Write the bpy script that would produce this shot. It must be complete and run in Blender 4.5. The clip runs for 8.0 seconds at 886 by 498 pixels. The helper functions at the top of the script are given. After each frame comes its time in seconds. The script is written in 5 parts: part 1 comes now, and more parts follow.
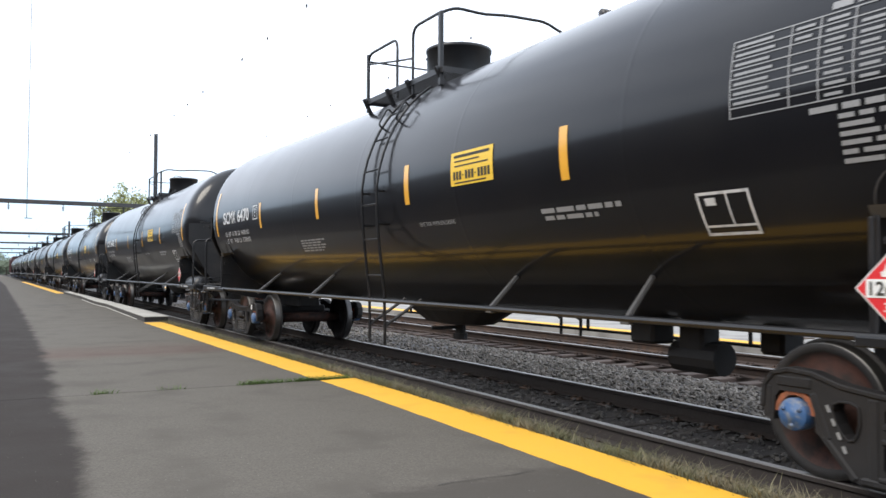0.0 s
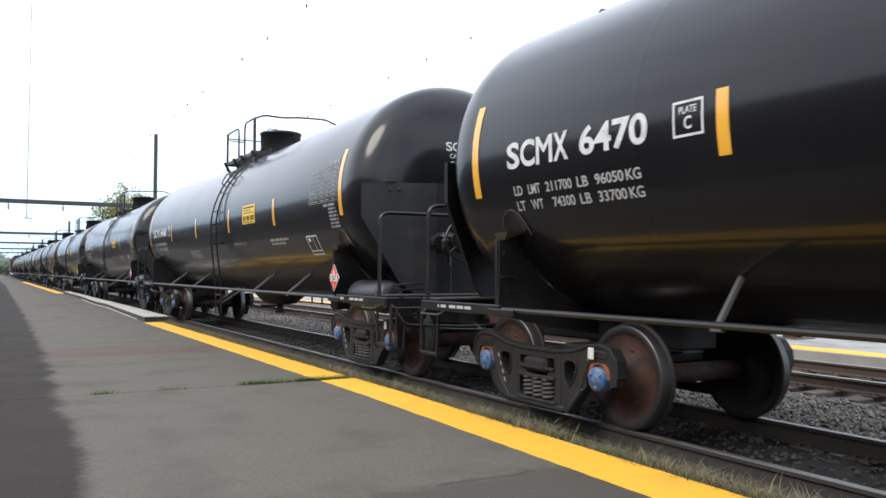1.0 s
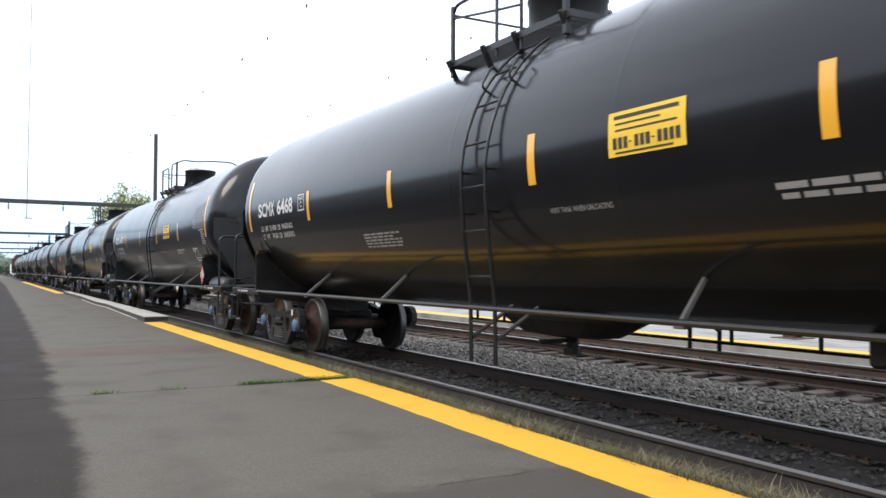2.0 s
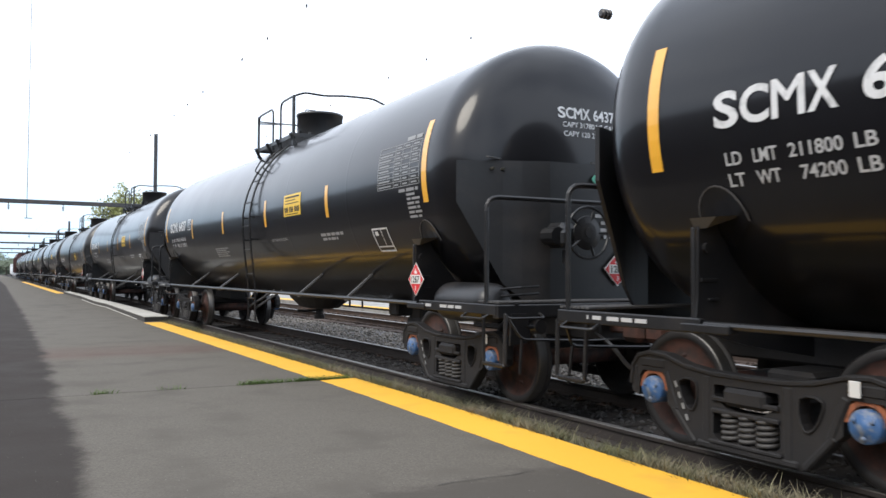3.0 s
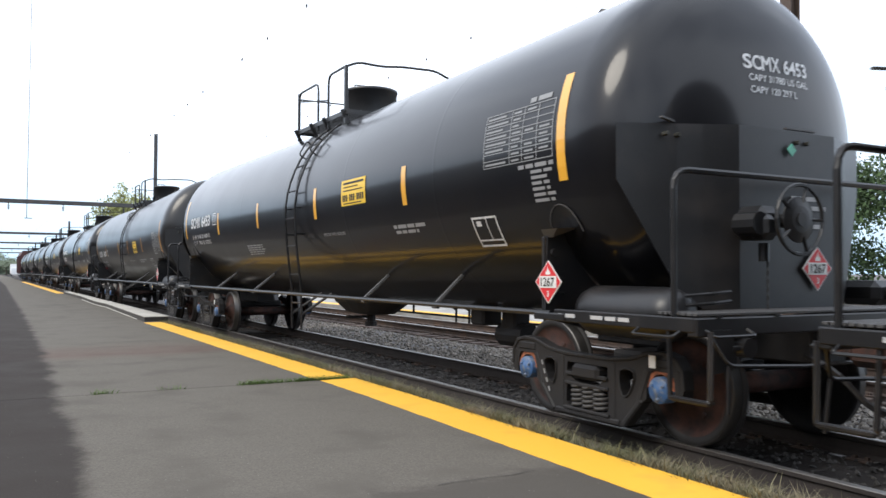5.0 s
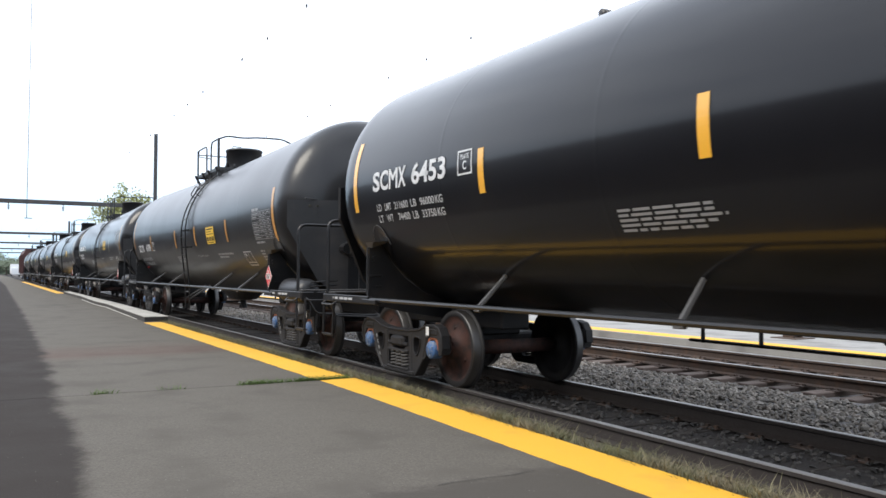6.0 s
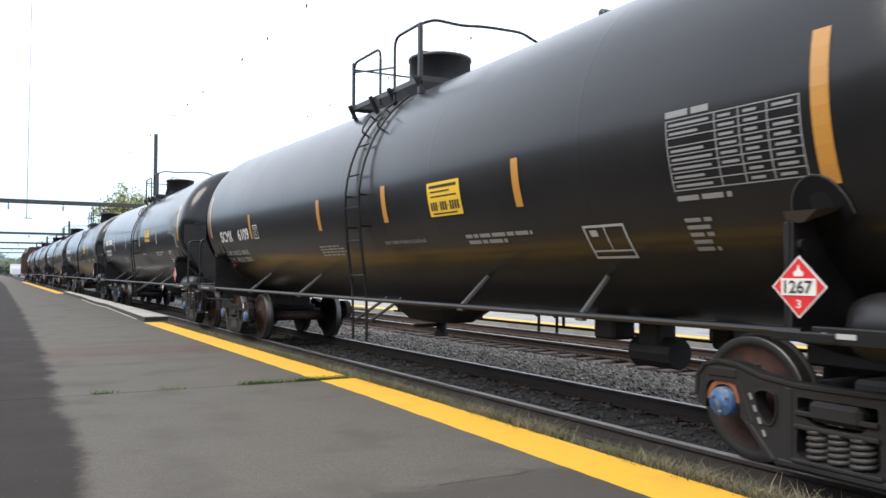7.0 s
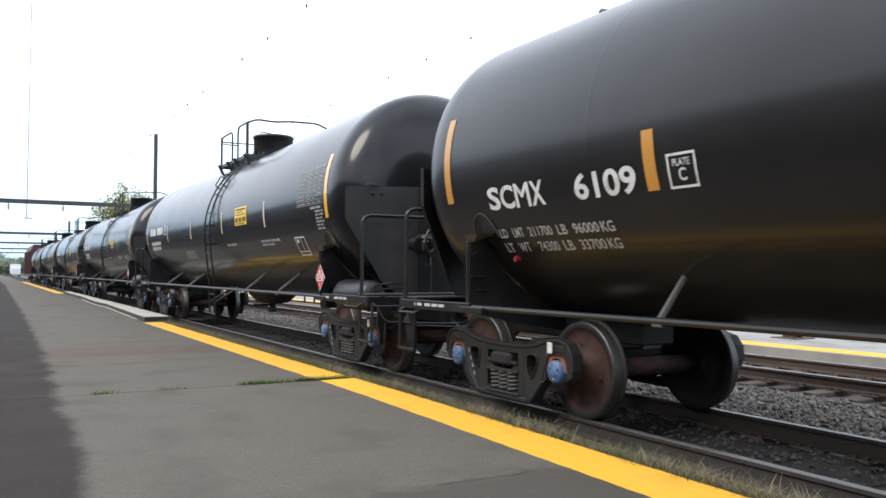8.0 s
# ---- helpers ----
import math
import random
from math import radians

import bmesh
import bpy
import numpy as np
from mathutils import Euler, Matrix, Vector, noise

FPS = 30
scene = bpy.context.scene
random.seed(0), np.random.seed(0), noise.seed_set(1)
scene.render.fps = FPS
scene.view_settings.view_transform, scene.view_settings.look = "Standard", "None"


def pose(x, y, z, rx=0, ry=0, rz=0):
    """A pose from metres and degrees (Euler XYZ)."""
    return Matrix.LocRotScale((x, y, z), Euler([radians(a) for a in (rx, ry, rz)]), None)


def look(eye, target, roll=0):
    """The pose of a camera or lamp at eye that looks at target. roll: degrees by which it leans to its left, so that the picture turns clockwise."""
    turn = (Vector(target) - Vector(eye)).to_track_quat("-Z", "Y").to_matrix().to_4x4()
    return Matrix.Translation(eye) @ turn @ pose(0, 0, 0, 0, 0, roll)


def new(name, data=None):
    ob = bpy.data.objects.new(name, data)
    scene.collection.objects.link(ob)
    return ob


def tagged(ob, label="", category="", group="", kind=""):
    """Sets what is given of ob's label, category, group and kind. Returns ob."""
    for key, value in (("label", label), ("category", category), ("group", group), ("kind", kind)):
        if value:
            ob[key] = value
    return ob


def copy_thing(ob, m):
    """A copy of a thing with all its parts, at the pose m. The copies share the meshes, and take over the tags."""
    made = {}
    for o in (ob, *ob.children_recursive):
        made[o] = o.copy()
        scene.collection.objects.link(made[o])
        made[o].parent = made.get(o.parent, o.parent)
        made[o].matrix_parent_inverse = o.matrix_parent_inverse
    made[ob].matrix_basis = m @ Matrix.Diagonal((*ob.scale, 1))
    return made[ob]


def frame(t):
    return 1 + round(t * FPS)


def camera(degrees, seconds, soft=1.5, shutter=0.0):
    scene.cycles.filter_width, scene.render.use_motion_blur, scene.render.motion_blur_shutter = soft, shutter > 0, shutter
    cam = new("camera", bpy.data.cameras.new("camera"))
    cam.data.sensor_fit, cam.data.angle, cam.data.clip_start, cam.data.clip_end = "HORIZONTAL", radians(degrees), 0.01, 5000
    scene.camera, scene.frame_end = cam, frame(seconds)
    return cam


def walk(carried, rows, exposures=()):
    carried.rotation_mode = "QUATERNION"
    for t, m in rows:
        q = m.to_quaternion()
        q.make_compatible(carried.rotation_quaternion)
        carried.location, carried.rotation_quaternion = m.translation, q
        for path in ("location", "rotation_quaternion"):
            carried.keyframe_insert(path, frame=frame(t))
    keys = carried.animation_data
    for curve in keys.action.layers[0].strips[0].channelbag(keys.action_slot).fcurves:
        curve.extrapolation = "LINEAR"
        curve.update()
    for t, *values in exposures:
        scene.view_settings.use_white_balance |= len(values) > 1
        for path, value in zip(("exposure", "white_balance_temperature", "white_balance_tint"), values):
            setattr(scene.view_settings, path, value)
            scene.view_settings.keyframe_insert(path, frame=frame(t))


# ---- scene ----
# Camera: a tripod on the platform, looking across and along the passing train.
cam = camera(57.06, 8.0, shutter=0.06)
EYE = Vector((-5.684, 0.0, 1.367))
YAW, PITCH, ROLL = 29.21, 1.65, 0.21
stand = pose(EYE.x, EYE.y, EYE.z) @ pose(0, 0, 0, 0, 0, -YAW) @ pose(0, 0, 0, 90 + PITCH) @ pose(0, 0, 0, 0, 0, ROLL)
walk(cam, [(0.0, stand), (8.0, stand)], exposures=((0.0, 0.6), (8.0, 0.6)))

# The train: metres per second, distance between cars, place of the third car at 0 s.
SPEED, PITCH_CARS, START = 10.323, 18.2, 46.015
TANK_R, TANK_Z, TANK_Y, TANK_HALF, HEAD = 1.52, 2.478, 0.17, 7.53, 0.75
TANK_MID, TANK_FALL = 2.395, 0.011  # the shell bends at its middle and falls towards the outlet
TRUCK, AXLE, WHEEL_R = 7.025, 0.889, 0.457


def world_sky():
    w = bpy.data.worlds.new("sky")
    scene.world = w
    w.use_nodes = True
    n, l = w.node_tree.nodes, w.node_tree.links
    n.clear()
    out, bg = n.new("ShaderNodeOutputWorld"), n.new("ShaderNodeBackground")
    sky = n.new("ShaderNodeTexSky")
    sky.sky_type, sky.sun_disc = "NISHITA", False
    sky.sun_elevation, sky.sun_rotation = radians(45), radians(-90)
    sky.air_density, sky.dust_density = 1.0, 2.0
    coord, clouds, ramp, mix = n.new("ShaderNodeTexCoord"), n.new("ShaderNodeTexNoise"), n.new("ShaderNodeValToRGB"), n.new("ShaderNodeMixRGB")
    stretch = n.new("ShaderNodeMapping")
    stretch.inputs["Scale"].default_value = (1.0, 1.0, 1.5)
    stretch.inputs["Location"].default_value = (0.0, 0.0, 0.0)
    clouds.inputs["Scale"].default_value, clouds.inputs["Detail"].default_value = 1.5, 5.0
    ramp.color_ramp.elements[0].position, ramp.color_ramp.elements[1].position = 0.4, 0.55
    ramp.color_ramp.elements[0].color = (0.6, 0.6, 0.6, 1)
    # thinner, bluer cloud towards the horizon
    sep, rise, tint = n.new("ShaderNodeSeparateXYZ"), n.new("ShaderNodeValToRGB"), n.new("ShaderNodeMixRGB")
    rise.color_ramp.elements[0].position, rise.color_ramp.elements[1].position = 0.0, 0.27
    rough, blend = n.new("ShaderNodeMath"), n.new("ShaderNodeMath")
    rough.operation, blend.operation = "MULTIPLY_ADD", "ADD"
    rough.inputs[1].default_value, rough.inputs[2].default_value = 0.3, -0.15
    l.new(coord.outputs["Generated"], sep.inputs["Vector"])
    l.new(clouds.outputs["Fac"], rough.inputs[0])
    l.new(sep.outputs["Z"], blend.inputs[0])
    l.new(rough.outputs[0], blend.inputs[1])
    l.new(blend.outputs[0], rise.inputs["Fac"])
    l.new(rise.outputs["Color"], tint.inputs["Fac"])
    tint.inputs["Color1"].default_value = (3.9, 5.7, 7.4, 1)
    tint.inputs["Color2"].default_value = (9.0, 9.8, 11.2, 1)
    l.new(tint.outputs["Color"], mix.inputs["Color2"])
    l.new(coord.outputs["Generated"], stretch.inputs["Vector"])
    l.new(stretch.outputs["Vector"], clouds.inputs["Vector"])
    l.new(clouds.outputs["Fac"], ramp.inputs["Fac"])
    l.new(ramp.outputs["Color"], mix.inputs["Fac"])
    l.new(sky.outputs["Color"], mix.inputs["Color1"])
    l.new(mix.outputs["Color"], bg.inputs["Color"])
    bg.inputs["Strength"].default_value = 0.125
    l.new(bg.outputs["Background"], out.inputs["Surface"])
    sun = new("sun", bpy.data.lights.new("sun", "SUN"))
    sun.data.energy, sun.data.angle, sun.data.color = 1.6, radians(28), (1.0, 0.93, 0.82)
    sun.matrix_world = look((-70, -2, 71), (0, 0, 0))


world_sky()


# ---- materials ----
def material(name, base, rough=0.6, metal=0.0, spread=0.25, scale=6.0, fine=60.0, bump=0.2, spec=0.5, second=None, amount=0.0, depth=0.01, coat=0.0, coat_rough=0.1, obj_random=0.0, island=0.0):
    """A surface with broad stains (second colour), fine grain and relief."""
    m = bpy.data.materials.new(name)
    m.use_nodes = True
    n, l = m.node_tree.nodes, m.node_tree.links
    b = n["Principled BSDF"]
    b.inputs["Roughness"].default_value, b.inputs["Metallic"].default_value = rough, metal
    b.inputs["Specular IOR Level"].default_value = spec
    b.inputs["Coat Weight"].default_value = coat
    b.inputs["Coat Roughness"].default_value = coat_rough
    co = n.new("ShaderNodeTexCoord")
    broad, grain = n.new("ShaderNodeTexNoise"), n.new("ShaderNodeTexNoise")
    broad.inputs["Scale"].default_value, broad.inputs["Detail"].default_value = scale, 6.0
    grain.inputs["Scale"].default_value, grain.inputs["Detail"].default_value = fine, 4.0
    l.new(co.outputs["Object"], broad.inputs["Vector"])
    l.new(co.outputs["Object"], grain.inputs["Vector"])
    vary = n.new("ShaderNodeMixRGB")
    vary.inputs["Color1"].default_value = (*[c * (1 - spread) for c in base], 1)
    vary.inputs["Color2"].default_value = (*[min(1, c * (1 + spread)) for c in base], 1)
    l.new(grain.outputs["Fac"], vary.inputs["Fac"])
    colour = vary.outputs["Color"]
    if second:
        ramp, stain = n.new("ShaderNodeValToRGB"), n.new("ShaderNodeMixRGB")
        ramp.color_ramp.elements[0].position, ramp.color_ramp.elements[1].position = 0.62 - amount * 0.4, 0.78 - amount * 0.3
        stain.inputs["Color2"].default_value = (*second, 1)
        l.new(broad.outputs["Fac"], ramp.inputs["Fac"])
        l.new(ramp.outputs["Color"], stain.inputs["Fac"])
        l.new(colour, stain.inputs["Color1"])
        colour = stain.outputs["Color"]
    if obj_random or island:
        src = n.new("ShaderNodeObjectInfo").outputs["Random"] if obj_random else n.new("ShaderNodeNewGeometry").outputs["Random Per Island"]
        span, bright = n.new("ShaderNodeMapRange"), n.new("ShaderNodeHueSaturation")
        k = obj_random or island
        span.inputs["To Min"].default_value, span.inputs["To Max"].default_value = 1 - k, 1 + k
        l.new(src, span.inputs["Value"])
        l.new(span.outputs["Result"], bright.inputs["Value"])
        l.new(colour, bright.inputs["Color"])
        colour = bright.outputs["Color"]
    l.new(colour, b.inputs["Base Color"])
    wear = n.new("ShaderNodeMapRange")
    wear.inputs["To Min"].default_value, wear.inputs["To Max"].default_value = max(0.02, rough * 0.82), min(1, rough * 1.18)
    l.new(broad.outputs["Fac"], wear.inputs["Value"])
    l.new(wear.outputs["Result"], b.inputs["Roughness"])
    if bump:
        bp = n.new("ShaderNodeBump")
        bp.inputs["Strength"].default_value, bp.inputs["Distance"].default_value = bump, depth
        l.new(grain.outputs["Fac"], bp.inputs["Height"])
        l.new(bp.outputs["Normal"], b.inputs["Normal"])
    return m


M_TANK = material("black_tank_paint", (0.0078, 0.0077, 0.0092), 0.32, spread=0.15, scale=0.8, fine=3.0, bump=0.008, depth=0.02, second=(0.0105, 0.01, 0.0105), amount=0.3, spec=0.12, coat=0.54, coat_rough=0.125)
M_TANK_DULL = material("weathered_black_tank_paint", (0.0125, 0.012, 0.0125), 0.35, spread=0.2, scale=0.8, fine=3.0, bump=0.008, depth=0.02, second=(0.017, 0.016, 0.0155), amount=0.35, spec=0.25, coat=0.38, coat_rough=0.18)
M_STEEL = material("black_painted_steel", (0.0105, 0.0102, 0.0108), 0.4, spread=0.3, scale=3, fine=30, bump=0.1, depth=0.004, second=(0.022, 0.019, 0.018), amount=0.25)
M_CAST = material("dusty_cast_steel", (0.0125, 0.0115, 0.012), 0.7, spread=0.35, scale=5, fine=70, bump=0.35, depth=0.004, second=(0.019, 0.0165, 0.016), amount=0.3)
M_RUST = material("rusty_wheel_steel", (0.055, 0.021, 0.0145), 0.75, spread=0.4, scale=9, fine=50, bump=0.3, depth=0.004, second=(0.02, 0.013, 0.0115), amount=0.45)
M_TREAD = material("polished_wheel_tread", (0.1, 0.097, 0.095), 0.45, metal=1.0, spread=0.1, bump=0.02)
M_RAILTOP = material("polished_rail_head", (0.3, 0.285, 0.27), 0.48, metal=1.0, spread=0.15, bump=0.03, fine=30)
M_RAIL = material("rusty_rail_side", (0.06, 0.042, 0.034), 0.8, spread=0.35, scale=4, fine=40, bump=0.2, second=(0.1, 0.06, 0.04), amount=0.3)
M_BLUE = material("blue_bearing_cap", (0.045, 0.12, 0.28), 0.5, spread=0.2, scale=22, fine=90, bump=0.1, second=(0.2, 0.22, 0.25), amount=0.4)
M_ORANGE = material("rust_orange_adapter", (0.3, 0.1, 0.045), 0.75, spread=0.3, scale=20, fine=80, bump=0.2, second=(0.08, 0.045, 0.03), amount=0.35)
M_YELLOW = material("yellow_reflective_tape", (0.78, 0.39, 0.03), 0.4, spread=0.06, scale=5, fine=60, bump=0.02, coat=1.0, coat_rough=0.2)
M_AMBER = material("faded_amber_tape", (0.5, 0.235, 0.04), 0.45, spread=0.1, scale=5, fine=60, bump=0.03, coat=0.7, coat_rough=0.25)
M_STICKER = material("yellow_notice", (0.78, 0.5, 0.04), 0.4, spread=0.04, bump=0.02)
M_WHITE = material("white_stencil_paint", (0.62, 0.62, 0.62), 0.5, spread=0.1, scale=10, fine=60, bump=0.02, second=(0.42, 0.42, 0.42), amount=0.25)
M_GREY = material("dusty_white_stencil", (0.42, 0.42, 0.42), 0.55, spread=0.15, scale=10, fine=60, bump=0.02)
M_DIM = material("worn_grey_stencil", (0.26, 0.26, 0.26), 0.55, spread=0.2, scale=10, fine=60, bump=0.02)
M_INK = material("dark_print", (0.03, 0.028, 0.02), 0.6, bump=0.0)
M_RED = material("red_placard", (0.62, 0.03, 0.035), 0.4, spread=0.06, bump=0.02)
M_DULLRED = material("dull_red_paint", (0.22, 0.015, 0.02), 0.6, bump=0.05)
M_PLATE = material("white_placard", (0.72, 0.72, 0.7), 0.45, spread=0.05, bump=0.02)
M_BLUETAG = material("pale_blue_tag", (0.25, 0.45, 0.7), 0.45, bump=0.02)
M_GREENTAG = material("green_tag", (0.1, 0.4, 0.28), 0.45, bump=0.02)
M_ASPHALT = material("worn_grey_asphalt", (0.118, 0.106, 0.09), 0.88, spread=0.5, scale=1.4, fine=75, bump=0.35, depth=0.006, second=(0.1, 0.09, 0.077), amount=0.26, spec=0.12)
M_PAINT = material("yellow_platform_paint", (0.8, 0.43, 0.035), 0.7, spread=0.1, scale=2.2, fine=110, bump=0.3, depth=0.004, second=(0.7, 0.37, 0.04), amount=0.15)
M_BOARD = material("pale_weathered_board", (0.44, 0.42, 0.37), 0.8, spread=0.15, scale=1.5, fine=40, bump=0.2, second=(0.34, 0.32, 0.29), amount=0.3)
M_CONCRETE = material("stained_concrete", (0.3, 0.29, 0.27), 0.85, spread=0.2, scale=1.2, fine=50, bump=0.3, second=(0.2, 0.19, 0.18), amount=0.35)
M_GROUND = material("dirty_ballast_bed", (0.13, 0.12, 0.115), 0.95, spread=0.55, scale=2.0, fine=26, bump=1.0, depth=0.05, second=(0.085, 0.075, 0.065), amount=0.4)
M_STONE = material("grey_ballast_stone", (0.2, 0.178, 0.152), 0.9, spread=0.3, scale=8, fine=90, bump=0.3, depth=0.004, second=(0.14, 0.115, 0.09), amount=0.35, island=0.5)
M_TIE = material("old_timber_tie", (0.085, 0.061, 0.049), 0.9, spread=0.45, scale=5, fine=45, bump=0.6, depth=0.01, second=(0.095, 0.07, 0.057), amount=0.35, obj_random=0.35)
# oily track bed, with the shade under the train put into its colour
M_OILY_SHADE = material("oily_shaded_track_bed", (0.021, 0.019, 0.0185), 0.95, spec=0.15, spread=0.5, scale=2.5, fine=30, bump=0.9, depth=0.03, second=(0.036, 0.032, 0.03), amount=0.35)
# reflective tape with the sheen of a grazing view put into its colour
M_GLARE_TAPE = material("glare_pale_reflective_tape", (0.5, 0.45, 0.36), 0.5, spread=0.1, bump=0.02)
M_RAIL_DARK = material("dark_rail_side", (0.03, 0.024, 0.022), 0.8, spread=0.35, scale=4, fine=40, bump=0.2)
M_TIMBER = material("dark_timber", (0.05, 0.045, 0.04), 0.85, spread=0.3, scale=2, fine=30, bump=0.3)
# distance haze mixed into the leaf green
M_HAZE_LEAF = material("haze_paled_far_leaves", (0.24, 0.28, 0.2), 0.9, spread=0.2, bump=0.0, island=0.35)
# stones and ties between the rails: oil plus painted shade of the train
M_OILY_SHADE_STONE = material("oily_shaded_stone", (0.04, 0.038, 0.037), 0.85, spread=0.4, scale=8, fine=90, bump=0.3, depth=0.004, island=0.6)
M_OILY_SHADE_TIE = material("oily_shaded_tie", (0.018, 0.0155, 0.0145), 0.95, spec=0.15, spread=0.45, scale=5, fine=45, bump=0.6, depth=0.01, second=(0.034, 0.03, 0.027), amount=0.3, obj_random=0.35)
M_CRACK = material("crack_dirt", (0.02, 0.019, 0.018), 0.95, bump=0.0)
M_STRUT = material("dusty_painted_steel", (0.06, 0.057, 0.055), 0.55, spread=0.3, scale=4, fine=40, bump=0.1, depth=0.004)
M_BRACE = material("pale_dusty_steel", (0.085, 0.082, 0.08), 0.5, spread=0.3, scale=4, fine=40, bump=0.1, depth=0.004)
M_DIRT = material("brown_dirt", (0.12, 0.1, 0.08), 0.95, spread=0.4, scale=3, fine=40, bump=0.6, depth=0.02, second=(0.08, 0.075, 0.045), amount=0.4)
M_GRASS = material("dry_green_grass", (0.125, 0.125, 0.06), 0.8, spread=0.3, bump=0.0, island=0.5, second=(0.19, 0.16, 0.105), amount=0.5, scale=2)
M_WEED = material("green_weed", (0.09, 0.15, 0.03), 0.75, spread=0.3, bump=0.0, island=0.4)
M_LEAF = material("tree_leaves", (0.3, 0.31, 0.12), 0.7, spread=0.3, bump=0.0, island=0.55)
M_BARK = material("tree_bark", (0.1, 0.08, 0.06), 0.9, bump=0.4, fine=20)
M_POLE = material("dark_pole_steel", (0.05, 0.05, 0.052), 0.6, spread=0.25, scale=2, fine=20, bump=0.1, second=(0.09, 0.07, 0.06), amount=0.3)
M_WIRE = material("weathered_wire", (0.09, 0.1, 0.1), 0.6, bump=0.0)
M_DARKGREEN = material("shaded_leaves", (0.05, 0.085, 0.03), 0.8, spread=0.3, bump=0.0, island=0.5)
M_INSULATOR = material("brown_insulator", (0.035, 0.03, 0.03), 0.3, bump=0.0)
M_BROWNSTEEL = material("brown_steel", (0.07, 0.045, 0.032), 0.7, spread=0.3, scale=3, fine=30, bump=0.2)
M_BROWN = material("brown_hopper_paint", (0.075, 0.028, 0.026), 0.6, spread=0.2, scale=0.8, fine=20, bump=0.1, second=(0.05, 0.022, 0.02), amount=0.35)
# for the unseen wall that the tanks mirror
M_WALL = material("dark_reflection_wall", (0.06, 0.055, 0.055), 0.9, spread=0.25, scale=1.0, fine=14, bump=0.3)
M_HOUSE = material("white_siding", (0.7, 0.7, 0.7), 0.7, spread=0.05, bump=0.05)


def weather_asphalt(m):
    """A rusty stain across the platform and pale specks of stone in the surface."""
    n, l = m.node_tree.nodes, m.node_tree.links
    b = n["Principled BSDF"]
    colour = b.inputs["Base Color"].links[0].from_socket
    co, sep, wob, add, ramp, mix = (n.new("ShaderNode" + k) for k in ("TexCoord", "SeparateXYZ", "TexNoise", "Math", "ValToRGB", "MixRGB"))
    l.new(co.outputs["Object"], sep.inputs["Vector"]), l.new(co.outputs["Object"], wob.inputs["Vector"])
    wob.inputs["Scale"].default_value = 0.8
    add.operation = "MULTIPLY_ADD"
    add.inputs[1].default_value = 0.02
    l.new(sep.outputs["Y"], add.inputs[0])
    shift = n.new("ShaderNodeMath")
    shift.operation = "MULTIPLY"
    shift.inputs[1].default_value = 0.03
    l.new(wob.outputs["Fac"], shift.inputs[0]), l.new(shift.outputs[0], add.inputs[2])
    e = ramp.color_ramp.elements
    e[0].position, e[0].color, e[1].position, e[1].color = 0.275, (0, 0, 0, 1), 0.33, (0, 0, 0, 1)
    for p, v in ((0.292, 0.6), (0.305, 0.45)):
        q = e.new(p)
        q.color = (v, v, v, 1)
    l.new(add.outputs[0], ramp.inputs["Fac"]), l.new(ramp.outputs["Color"], mix.inputs["Fac"])
    mix.inputs["Color2"].default_value = (0.115, 0.074, 0.06, 1)
    l.new(colour, mix.inputs["Color1"])
    # darker area at low x, stained foreground stretch, both with a ragged, soft rim
    def math_node(kind, a, b):
        q = n.new("ShaderNodeMath")
        q.operation = kind
        for k, v in enumerate((a, b)):
            if isinstance(v, (int, float)):
                q.inputs[k].default_value = v
            else:
                l.new(v, q.inputs[k])
        return q.outputs[0]

    def rag(scale, size):
        q = n.new("ShaderNodeTexNoise")
        q.inputs["Scale"].default_value, q.inputs["Detail"].default_value = scale, 5.0
        l.new(co.outputs["Object"], q.inputs["Vector"])
        return math_node("MULTIPLY", math_node("SUBTRACT", q.outputs["Fac"], 0.5), size)

    def soft(value, width):
        q = n.new("ShaderNodeMapRange")
        q.interpolation_type = "SMOOTHSTEP"
        q.inputs["From Min"].default_value, q.inputs["From Max"].default_value = -width, width
        q.inputs["To Min"].default_value, q.inputs["To Max"].default_value = 1.0, 0.0
        l.new(value, q.inputs["Value"])
        return q.outputs["Result"]

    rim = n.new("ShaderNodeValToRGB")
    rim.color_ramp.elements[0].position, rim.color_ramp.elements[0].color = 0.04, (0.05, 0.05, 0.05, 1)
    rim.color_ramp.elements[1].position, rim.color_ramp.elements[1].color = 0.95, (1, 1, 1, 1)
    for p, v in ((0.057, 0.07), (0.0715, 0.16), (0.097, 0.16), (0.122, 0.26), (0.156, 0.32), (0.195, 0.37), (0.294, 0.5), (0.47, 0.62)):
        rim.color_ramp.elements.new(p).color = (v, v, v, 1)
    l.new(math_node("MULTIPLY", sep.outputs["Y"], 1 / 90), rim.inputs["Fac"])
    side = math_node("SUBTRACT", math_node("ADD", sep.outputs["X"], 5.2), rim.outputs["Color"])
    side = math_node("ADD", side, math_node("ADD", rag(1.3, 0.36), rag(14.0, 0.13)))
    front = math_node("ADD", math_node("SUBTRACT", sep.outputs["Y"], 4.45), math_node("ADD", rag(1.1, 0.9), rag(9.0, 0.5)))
    stained, drab = n.new("ShaderNodeMixRGB"), n.new("ShaderNodeMixRGB")
    stained.inputs["Color2"].default_value, drab.inputs["Color2"].default_value = (0.074, 0.066, 0.057, 1), (0.031, 0.0255, 0.0225, 1)
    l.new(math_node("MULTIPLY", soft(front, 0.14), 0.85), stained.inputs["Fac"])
    l.new(math_node("MULTIPLY", soft(side, 0.09), 0.92), drab.inputs["Fac"])
